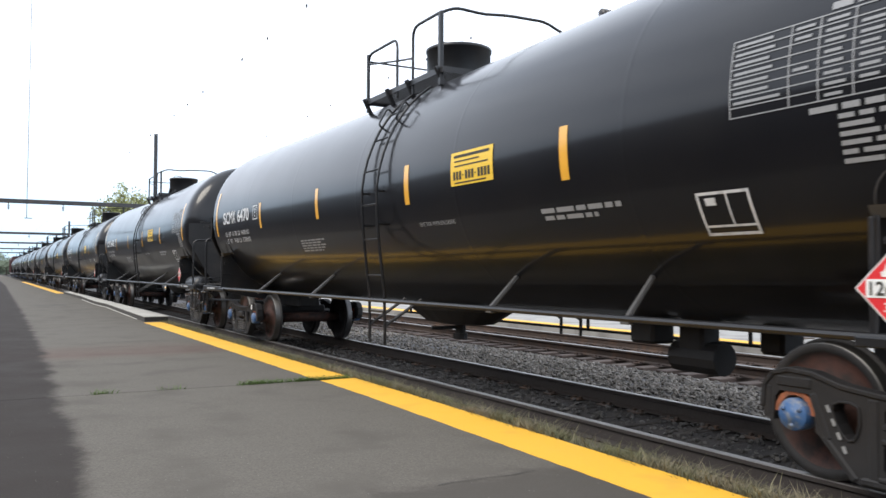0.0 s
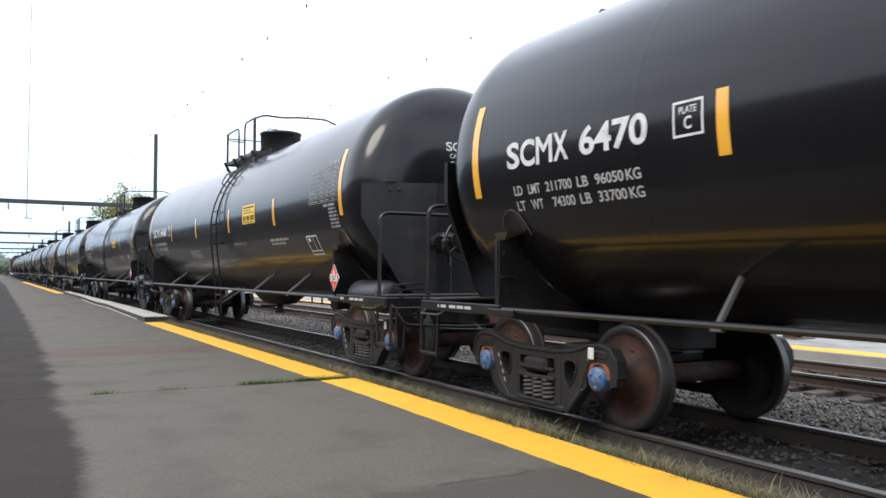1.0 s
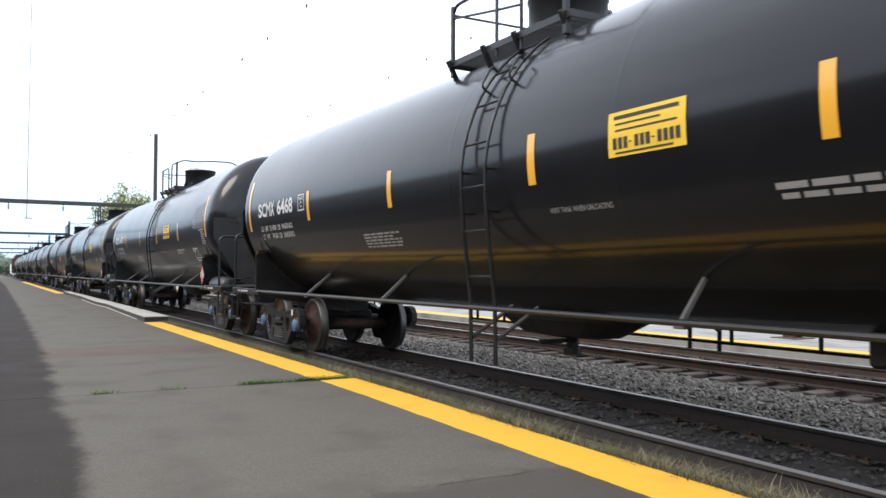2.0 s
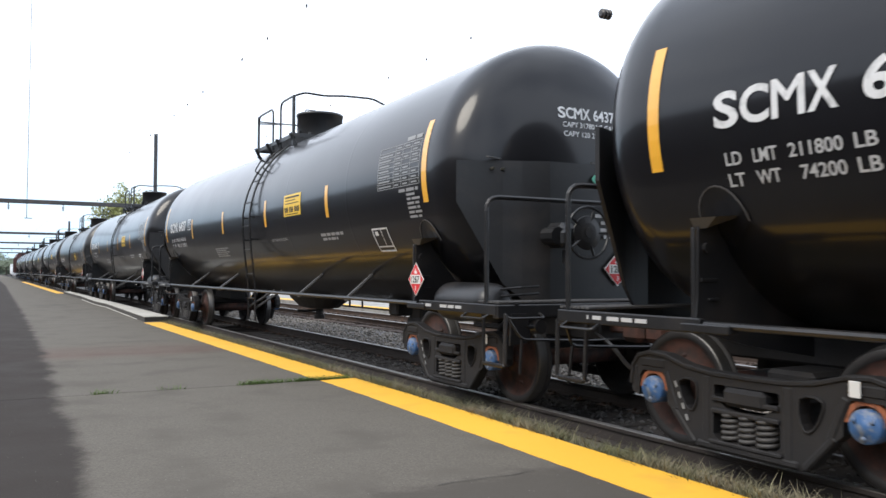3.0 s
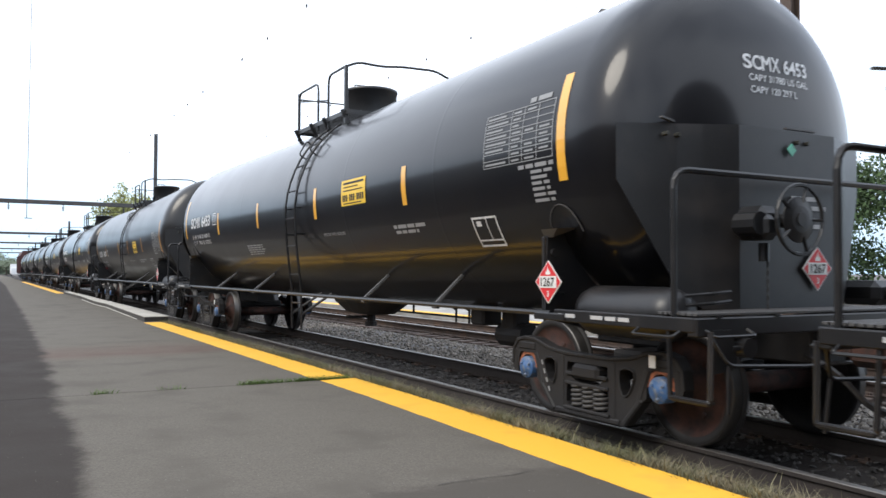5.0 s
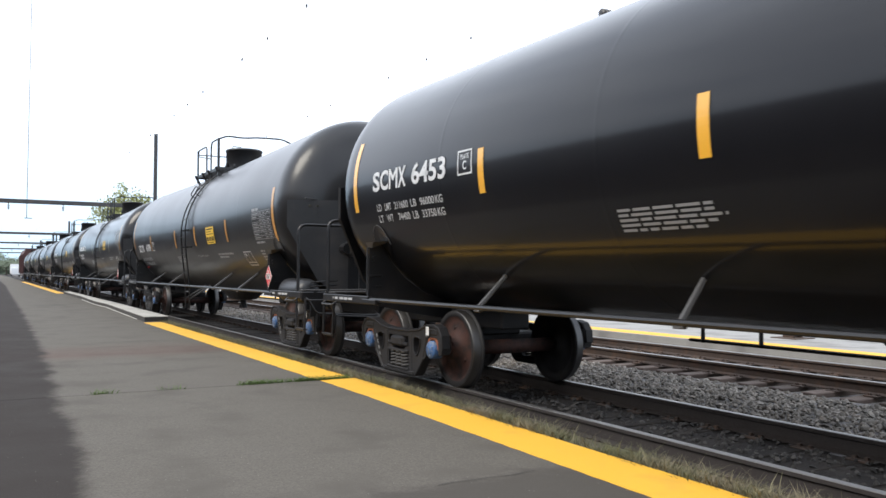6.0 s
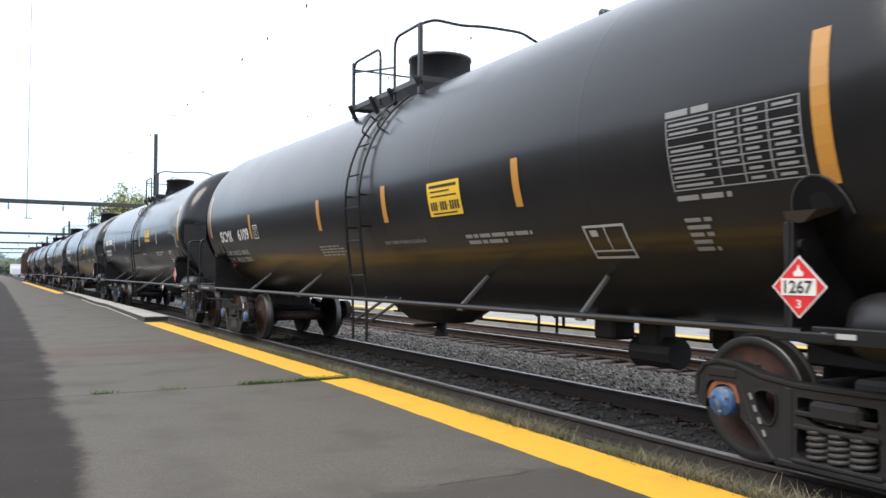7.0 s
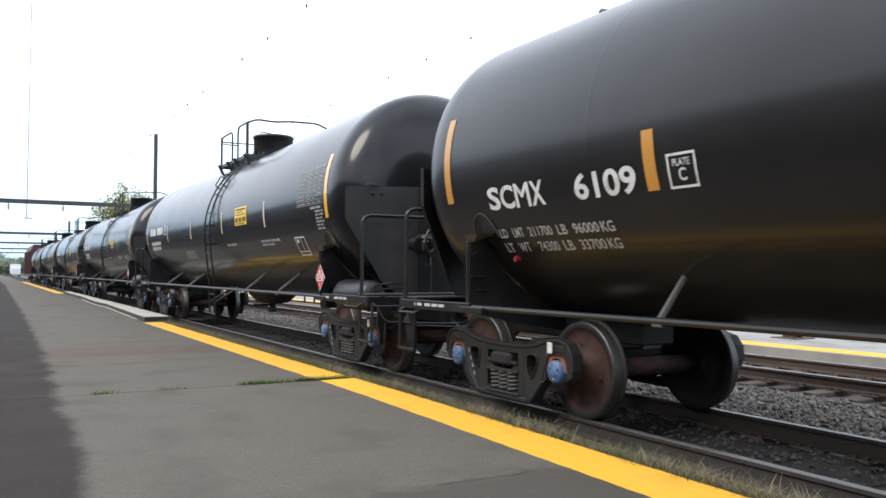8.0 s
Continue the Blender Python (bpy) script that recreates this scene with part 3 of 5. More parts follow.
def side_frame_mesh():
    half = [(0, 0.655), (0.3, 0.658), (0.55, 0.685), (0.76, 0.745), (0.93, 0.755), (1.05, 0.725), (1.12, 0.64), (1.135, 0.5), (1.12, 0.42), (1.05, 0.4), (1.035, 0.56), (1.0, 0.6), (0.79, 0.6), (0.745, 0.56), (0.735, 0.37), (0.66, 0.31), (0.5, 0.13), (0.42, 0.095), (0, 0.09)]
    outline = half + [(-y, z) for y, z in half[-2:0:-1]]
    spring_hole = [(-0.27, 0.365), (0.27, 0.365), (0.285, 0.34), (0.285, 0.215), (0.25, 0.185), (-0.25, 0.185), (-0.285, 0.215), (-0.285, 0.34)]
    slot = [(-0.265, 0.572), (0.265, 0.572), (0.275, 0.56), (0.275, 0.5), (0.26, 0.49), (-0.26, 0.49), (-0.275, 0.5), (-0.275, 0.56)]
    low_slot = [(-0.22, 0.452), (0.22, 0.452), (0.16, 0.41), (0.1, 0.402), (-0.1, 0.402), (-0.16, 0.41)]
    tri = [(0.44, 0.565), (0.49, 0.585), (0.56, 0.582), (0.605, 0.56), (0.61, 0.52), (0.58, 0.44), (0.54, 0.38), (0.505, 0.355), (0.47, 0.36), (0.445, 0.4), (0.43, 0.46), (0.43, 0.53)]
    bm = bmesh.new()
    cutout(bm, [outline, spring_hole, slot, low_slot, tri, [(-y, z) for y, z in tri]], -1.1, -0.99)
    # flanges that give the casting its depth
    for s in (-1, 1):
        for a, b in zip(half[:7], half[1:8]):
            box(bm, (-1.055, s * (a[0] + b[0]) / 2, (a[1] + b[1]) / 2 - 0.014), (0.115, math.hypot(b[0] - a[0], b[1] - a[1]) + 0.02, 0.035), 0.008, Matrix.Rotation(s * math.atan2(b[1] - a[1], b[0] - a[0]), 4, "X"))
        box(bm, (-1.055, s * 0.57, 0.235), (0.115, 0.32, 0.05), 0.012, Matrix.Rotation(s * 0.82, 4, "X"))
        box(bm, (-1.05, s * 0.7, 0.47), (0.12, 0.075, 0.32), 0.02, Matrix.Rotation(s * -0.38, 4, "X"))
        box(bm, (-1.05, s * 0.345, 0.38), (0.12, 0.08, 0.5), 0.015)
        for (ya, za), (yb, zb) in zip(tri, tri[1:] + tri[:1]):
            box(bm, (-1.06, s * (ya + yb) / 2, (za + zb) / 2), (0.11, math.hypot(yb - ya, zb - za) + 0.008, 0.014), 0.004, Matrix.Rotation(s * math.atan2(zb - za, yb - ya), 4, "X"))
        box(bm, (-1.03, s * 0.89, 0.665), (0.16, 0.3, 0.11), 0.03)
        box(bm, (-1.03, s * 1.08, 0.53), (0.15, 0.085, 0.24), 0.03)
    box(bm, (-1.04, 0, 0.13), (0.16, 0.86, 0.05), 0.012)
    box(bm, (-1.05, 0, 0.165), (0.16, 0.62, 0.03), 0.008)
    box(bm, (-1.05, 0, 0.472), (0.15, 0.56, 0.036), 0.008)
    box(bm, (-1.05, 0, 0.385), (0.15, 0.58, 0.034), 0.008)
    return mesh_of(bm, "side_frame", M_CAST)


def spring_mesh():
    bm = bmesh.new()
    turns, n = 5, 44
    tube(bm, [(0.068 * math.cos(i * turns * math.tau / n), 0.068 * math.sin(i * turns * math.tau / n), 0.185 + 0.2 * i / n) for i in range(n + 1)], 0.017, 5)
    return mesh_of(bm, "spring", M_STRUT, True)


def cap_mesh():
    bm = bmesh.new()
    lathe(bm, [(0.106, 0.10), (0.106, -0.012), (0.1, -0.024), (0.05, -0.027), (0.045, -0.036), (0.0, -0.037)], 20, lambda r, a, h: (h, r * math.cos(a), r * math.sin(a)))
    for k in range(3):
        a = math.tau * k / 3 + 0.5
        rod(bm, (-0.02, 0.07 * math.cos(a), 0.07 * math.sin(a)), (-0.036, 0.07 * math.cos(a), 0.07 * math.sin(a)), 0.015, 6)
    return mesh_of(bm, "bearing_cap", M_BLUE, True)


def adapter_mesh():
    bm = bmesh.new()
    arc = [(0.155 * math.cos(a), 0.155 * math.sin(a)) for a in (math.pi * k / 8 for k in range(9))]
    inner = [(0.12 * math.cos(a), 0.12 * math.sin(a)) for a in (math.pi * k / 8 for k in range(8, -1, -1))]
    cutout(bm, [arc + inner], -0.03, 0.09)
    box(bm, (0.03, 0, 0.15), (0.13, 0.22, 0.03), 0.006)
    return mesh_of(bm, "adapter", M_ORANGE)


WHEEL, AXLE_ME = wheel_meshes()
SIDE_FRAME, SPRING, CAP, ADAPTER = side_frame_mesh(), spring_mesh(), cap_mesh(), adapter_mesh()
TAG = bmesh.new()
box(TAG, (0, 0, 0), (0.006, 0.075, 0.1), 0.004)
TAG = mesh_of(TAG, "tag", M_PLATE)
MARK = bmesh.new()
box(MARK, (0, 0, 0), (0.004, 0.022, 0.045))
MARK = mesh_of(MARK, "casting_mark", M_DIM)


GEAR = 0.045


def running_gear(car):
    """Two four-wheel trucks; the wheelsets turn, so they are parts of the car itself."""
    for ty in (GEAR - TRUCK, GEAR + TRUCK):
        for s in (-1, 1):
            m = pose(0, ty, 0, 0, 0, 0 if s < 0 else 180)
            fr = share("side_frame", SIDE_FRAME, car, m)
            for ay in (-AXLE, AXLE):
                share("bearing_cap", CAP, fr, pose(-1.1, ay, WHEEL_R), "blue bearing end cap")
                share("adapter", ADAPTER, fr, pose(-1.06, ay, WHEEL_R + 0.005), "rust-orange bearing adapter")
            for sy in (-0.15, 0.0, 0.15):
                share("spring", SPRING, fr, pose(-1.05, sy, 0))
            if s < 0:
                for k in range(4):
                    share("casting_mark", MARK, fr, pose(-1.113, 0.635 - 0.036 * k, 0.53 - 0.078 * k, -25), "worn white foundry mark")
                share("tag", TAG, fr, pose(-1.135, -0.84, 0.675), "white paper tag")
        bm = bmesh.new()
        box(bm, (0, ty, 0.5), (2.28, 0.36, 0.13), 0.03)
        box(bm, (0, ty, 0.6), (1.3, 0.4, 0.14), 0.03)
        rod(bm, (0, ty, 0.6), (0, ty, 0.86), 0.2, 14)
        for dy in (-0.48, 0.48):
            box(bm, (0, ty + dy, 0.4), (1.6, 0.09, 0.13), 0.02)
            for sx in (-0.745, 0.745):
                box(bm, (sx, ty + dy * 0.98, 0.42), (0.1, 0.07, 0.26), 0.02)
        part("truck_bolster", bm, M_CAST, car)
        for ay in (-AXLE, AXLE):
            ax = share("axle", AXLE_ME, car, pose(0, ty + ay, WHEEL_R))
            share("wheel", WHEEL, ax, pose(-0.755, 0, 0), "rusty wheel with a polished tread")
            share("wheel", WHEEL, ax, pose(0.755, 0, 0, 0, 0, 180), "rusty wheel with a polished tread")


def tank_shell(car, mat):
    bm = bmesh.new()
    prof = [(TANK_R * math.sin(a) ** 0.78, -TANK_HALF - HEAD * math.cos(a) ** 0.78) for a in (math.pi / 2 * (k + 0.1) / 12 for k in range(12))]
    prof += [(TANK_R, -TANK_HALF), (TANK_R, -TANK_HALF + 0.06)]
    for y in (-5.1, -2.55, 0.0, 2.55, 5.1):
        prof += [(TANK_R, y - 0.05), (TANK_R, y - 0.012), (TANK_R + 0.0008, y), (TANK_R, y + 0.012), (TANK_R, y + 0.05)]
    prof += [(TANK_R, TANK_HALF - 0.06)]
    prof += [(TANK_R * math.cos(a) ** 0.78, TANK_HALF + HEAD * math.sin(a) ** 0.78) for a in (math.pi / 2 * k / 12.1 for k in range(13))]
    rings = lathe(bm, prof, 72, lambda r, a, h: (-r * math.cos(a), TANK_Y + h, axis_z(TANK_Y + h) + r * math.sin(a)))
    bm.faces.new(rings[0]), bm.faces.new(rings[-1])
    part("tank", bm, mat, car, "glossy black painted cylindrical tank", True)


def top_fittings(car):
    bm = bmesh.new()
    lathe(bm, [(0.43, 3.8), (0.445, 4.0), (0.445, 4.4), (0.46, 4.41), (0.46, 4.45), (0.43, 4.465), (0.0, 4.48)], 28, lambda r, a, h: (r * math.cos(a), 0.12 + r * math.sin(a), h))
    box(bm, (-0.46, 0.05, 4.05), (0.03, 0.09, 0.12), 0.006)
    for k in range(8):
        a = k * math.tau / 8
        box(bm, (0.46 * math.cos(a), 0.12 + 0.46 * math.sin(a), 4.0), (0.05, 0.05, 0.1), 0.01)
    man = part("manway_housing", bm, M_STEEL, car, "black round protective housing over the valves", True)
    bm = bmesh.new()
    tube(bm, rounded([(-0.3, 0.12, 4.46), (-0.3, 0.12, 4.54), (-0.08, 0.12, 4.54), (-0.08, 0.12, 4.46)], 0.03, 3), 0.012, 5)
    part("lid_handle", bm, M_STEEL, man)
    # walkway of open grating round the housing
    bm = bmesh.new()
    for x0, x1, y0, y1 in ((-0.95, -0.5, -1.14, 1.14), (0.5, 0.95, -1.14, 1.14), (-0.5, 0.5, 0.62, 1.14), (-0.5, 0.5, -1.14, -0.38)):
        n = max(3, int((x1 - x0) / 0.045))
        for k in range(n + 1):
            box(bm, (x0 + (x1 - x0) * k / n, (y0 + y1) / 2, 3.82), (0.008, y1 - y0, 0.03))
        for y in np.arange(y0, y1 + 0.01, 0.12):
            box(bm, ((x0 + x1) / 2, float(y), 3.83), (x1 - x0, 0.008, 0.01))
    grate = part("walkway", bm, M_STEEL, car, "dark steel grating walkway")
    bm = bmesh.new()
    for s in (-1, 1):
        box(bm, (s * 0.955, 0, 3.81), (0.012, 2.3, 0.07))
        box(bm, (0, s * 1.145, 3.81), (1.92, 0.012, 0.07))
    part("kick_plate", bm, M_STEEL, grate)
    for s in (-1, 1):
        for y in (-1.05, -0.25, 0.35, 1.1):
            bm = bmesh.new()
            box(bm, (s * 0.93, y, 3.72), (0.05, 0.05, 0.3), 0.004, Matrix.Rotation(s * 0.5, 4, "Y"))
            part("bracket", bm, M_STEEL, grate)
        bm = bmesh.new()
        tube(bm, rounded([(s * 0.93, 1.1, 3.66), (s * 0.93, 1.1, 4.5), (s * 0.93, 0.16, 4.5), (s * 0.93, 0.16, 3.7)], 0.14), 0.02, 7)
        tube(bm, [(s * 0.93, 1.1, 4.36), (s * 0.93, 0.16, 4.2), (s * 0.93, -0.3, 4.13)], 0.014, 6)
        box(bm, (s * 0.935, 1.1, 4.08), (0.04, 0.05, 0.84), 0.004)
        part("railing", bm, M_STEEL, car)
        bm = bmesh.new()
        tube(bm, rounded([(s * 0.93, -0.3, 3.66), (s * 0.93, -0.3, 4.53), (s * 0.93, -1.05, 4.53)], 0.16), 0.02, 7)
        box(bm, (s * 0.935, -1.05, 4.08), (0.05, 0.06, 0.9), 0.004)
        part("railing", bm, M_STEEL, car)
    bm = bmesh.new()
    tube(bm, rounded([(-0.93, -1.06, 4.52), (-0.75, -1.08, 4.6), (-0.35, -1.08, 4.58), (0.0, -1.08, 4.62), (0.6, -1.08, 4.63), (0.8, -1.08, 4.55), (0.93, -1.06, 4.52)], 0.12, 3), 0.02, 7)
    part("railing", bm, M_STEEL, car)
    bm = bmesh.new()
    tube(bm, rounded([(-0.93, 1.1, 4.4), (0.93, 1.1, 4.4)], 0.1), 0.014, 6)
    part("railing", bm, M_STEEL, car)


def ladder(car, s):
    """A ladder up the middle of the shell, curved over its upper half."""
    y0, y1 = (-0.69, -0.25)
    path = [(s * 1.49, 0.5), (s * 1.5, 1.1), (s * 1.58, 1.75), (s * 1.61, 2.1)] + [(s * q * math.cos(radians(a)), axis_z(0.4) + q * math.sin(radians(a))) for a, q in zip(range(0, 60, 7), (1.61, 1.595, 1.58, 1.57, 1.565, 1.56, 1.56, 1.56, 1.56))]
    lad = None
    for y in (y0, y1):
        bm = bmesh.new()
        tube(bm, [(x, y, z) for x, z in path], 0.017, 6)
        for (xa, za), (xb, zb) in zip(path[:3], path[1:4]):
            box(bm, ((xa + xb) / 2, y, (za + zb) / 2), (0.014, 0.055, math.hypot(xb - xa, zb - za) + 0.01), 0.0, Matrix.Rotation(math.atan2(xb - xa, zb - za), 4, "Y"))
        ob = part("ladder", bm, M_STEEL, car) if lad is None else part("stile", bm, M_STEEL, lad)
        lad = lad or ob
    for y in (y0, y1):
        bm = bmesh.new()
        tube(bm, [(s * 1.49, y, 0.72), (s * 1.0, y, 1.03)], 0.022, 6)
        part("stay", bm, M_STRUT, lad)
    pts = []
    for (xa, za), (xb, zb) in zip(path, path[1:]):
        d = math.hypot(xb - xa, zb - za)
        for i in range(20):
            pts.append((xa + (xb - xa) * i / 20, za + (zb - za) * i / 20, d / 20))
    run = 0.02
    for x, z, d in pts:
        run += d
        if run >= 0.42:
            run = 0.0
            bm = bmesh.new()
            rod(bm, (x, y0, z), (x, y1, z), 0.012, 5)
            part("rung", bm, M_STEEL, lad)
    for z, out in ((1.95, 1.605), (2.35, 1.61)):
        for y in (y0, y1):
            bm = bmesh.new()
            rod(bm, (s * (math.sqrt(TANK_R ** 2 - (z - axis_z(y)) ** 2) - 0.01), y, z), (s * out, y, z), 0.014, 6)
            part("stand_off", bm, M_STEEL, lad)
    for y in (y0 - 0.1, y1 - 0.06):
        bm = bmesh.new()
        tube(bm, rounded([on_tank(y, 30, 0.0), on_tank(y, 30, 0.12), on_tank(y, 39, 0.14), on_tank(y, 39, 0.05)], 0.05, 3), 0.013, 5)
        h = part("grab_hook", bm, M_STEEL, lad)
        if s > 0:
            h.scale = (-1, 1, 1)


def underframe(car):
    for s in (-1, 1):
        bm = bmesh.new()
        rod(bm, (s * 1.5, -7.0, 1.025), (s * 1.5, 7.05, 1.025), 0.026, 8)
        part("side_rail", bm, M_STEEL, car, "long black pipe along the side")
        for y in (-4.95, -3.05, 1.85, 4.5):
            bm = bmesh.new()
            tube(bm, [(s * 1.5, y, 1.02), (s * 1.0, y + 0.22, 1.36)], 0.026, 6)
            box(bm, (s * 1.49, y + 0.01, 0.997), (0.05, 0.1, 0.03), 0.006)
            part("brace", bm, M_BRACE, car)
        # bolster saddle: web plate, round pad and small shelf
        for ty in (-TRUCK, TRUCK):
            bm = bmesh.new()
            prof = [(s * 1.52, 0.98), (s * 1.5, 1.2), (s * 1.49, 1.7), (s * 1.3, 1.72), (s * 1.18, 1.5), (s * 1.0, 1.3), (s * 0.7, 1.1), (s * 0.3, 0.97), (s * 0.3, 0.75), (s * 1.0, 0.86)]
            for dy in (0.1,):
                a = [bm.verts.new((x, ty + dy - 0.012, z)) for x, z in prof]
                b = [bm.verts.new((x, ty + dy + 0.012, z)) for x, z in prof]
                bm.faces.new(a), bm.faces.new(b)
                for k in range(len(a)):
                    bm.faces.new((a[k], a[(k + 1) % len(a)], b[(k + 1) % len(a)], b[k]))
            box(bm, (s * 1.5, ty + 0.13, 1.34), (0.022, 0.035, 0.68), 0.008)
            box(bm, (s * 1.4, ty + 0.085, 1.322), (0.16, 0.02, 0.03), 0.006)
            box(bm, (s * 1.36, ty + 0.085, 1.19), (0.1, 0.02, 0.022), 0.005)
            rod(bm, (s * 1.43, ty + 0.06, 1.54), (s * 1.43, ty + 0.1, 1.54), 0.035, 10)
            box(bm, (s * 1.5, ty, 1.0), (0.1, 0.42, 0.06), 0.008)
            sad = part("bolster_saddle", bm, M_STEEL, car, "black plate saddle under the tank")
            bm = bmesh.new()
            ring = [on_tank(ty + 0.2 * math.cos(a), angle_of(1.72, ty) + math.degrees(0.26 * math.sin(a) / TANK_R), 0.012) for a in (math.pi * k / 12 for k in range(13))]
            low = on_tank(ty, angle_of(1.55, ty), 0.012)
            cen = bm.verts.new(low)
            vs = [bm.verts.new(Vector((p.x * -s, p.y, p.z))) for p in ring]
            cen.co.x = low.x * -s
            for a, b in zip(vs, vs[1:]):
                bm.faces.new((cen, a, b))
            pad = part("pad", bm, M_TANK, sad)
            bm = bmesh.new()
            tube(bm, [v.co for v in pad.data.vertices][1:], 0.007, 4)
            part("weld", bm, M_STRUT, sad)
            bm = bmesh.new()
            vs = [bm.verts.new(p) for p in ((s * 1.28, ty - 0.12, 1.76), (s * 1.28, ty + 0.16, 1.76), (s * 1.53, ty + 0.13, 1.74), (s * 1.53, ty - 0.1, 1.74), (s * 1.48, ty + 0.03, 1.67), (s * 1.48, ty + 0.14, 1.67))]
            for q in ((0, 1, 2, 3), (3, 2, 5, 4), (0, 3, 4), (1, 5, 2), (0, 4, 5, 1)):
                bm.faces.new([vs[k] for k in q])
            part("shelf", bm, M_STRUT, sad)
    # stub sills, couplers and bottom fittings
    for s in (-1, 1):
        bm = bmesh.new()
        box(bm, (0, s * 7.3, 0.82), (0.42, 2.5, 0.3), 0.02)
        part("stub_sill", bm, M_CAST, car)
        bm = bmesh.new()
        box(bm, (0, s * 8.72, 0.84), (0.16, 0.55, 0.16), 0.02)
        box(bm, (0.03 * s, s * 8.97, 0.84), (0.32, 0.3, 0.3), 0.05)
        part("coupler", bm, M_RUST, car, "rusty steel coupler")
        bm = bmesh.new()
        tube(bm, rounded([(0.28 * s, s * 8.55, 0.75), (0.28 * s, s * 8.8, 0.66), (0.2 * s, s * 9.0, 0.42), (0.05 * s, s * 9.1, 0.36)], 0.12, 3), 0.024, 6)
        part("air_hose", bm, M_STEEL, car)
        bm = bmesh.new()
        tube(bm, rounded([(-1.42, s * 8.66, 0.95), (-1.3, s * 8.72, 0.74), (-0.5, s * 8.72, 0.7), (0.1, s * 8.7, 0.7)], 0.06, 3), 0.014, 5)
        tube(bm, rounded([(-1.3, s * 8.72, 0.74), (-1.33, s * 8.74, 0.42)], 0.05, 3), 0.014, 5)
        part("uncoupling_lever", bm, M_STEEL, car)
    bm = bmesh.new()
    lathe(bm, [(0.64, 0.96), (0.6, 0.86), (0.4, 0.69), (0.22, 0.66), (0.0, 0.655)], 20, lambda r, a, h: (0.7 * r * math.cos(a), 0.1 + 2.0 * r * math.sin(a), h))
    rod(bm, (0, 0.05, 0.76), (0, 0.05, 0.5), 0.075, 10)
    rod(bm, (0, 0.05, 0.54), (0, 0.05, 0.46), 0.1, 10)
    rod(bm, (0, 0.05, 0.62), (-0.45, 0.05, 0.62), 0.025, 6)
    part("bottom_outlet", bm, M_CAST, car, "black skid and valve under the tank")
    bm = bmesh.new()
    box(bm, (-0.1, -3.75, 0.82), (0.3, 0.32, 0.24), 0.03)
    part("valve_box", bm, M_CAST, car)
    bm = bmesh.new()
    box(bm, (0.3, -4.9, 0.82), (0.3, 0.25, 0.3), 0.03)
    part("relay_box", bm, M_CAST, car)
    bm = bmesh.new()
    rod(bm, (0.05, -4.5, 0.6), (0.05, -3.95, 0.6), 0.15, 12)
    box(bm, (0.05, -4.2, 0.78), (0.25, 0.3, 0.3), 0.03)
    part("brake_valve", bm, M_CAST, car)
    bm = bmesh.new()
    rod(bm, (1.45, -5.6, 0.6), (1.45, 4.6, 0.6), 0.02, 6)
    for y in (-5.5, -5.1, -3.6, -2.9, -2.0, -0.9, 1.3, 2.0, 3.6, 4.4):
        rod(bm, (1.45, y, 0.58), (1.45, y, 1.03), 0.024, 5)
        rod(bm, (1.45, y, 0.8), (1.25, y + 0.1, 1.03), 0.014, 5)
    part("brake_rod", bm, M_CAST, car)


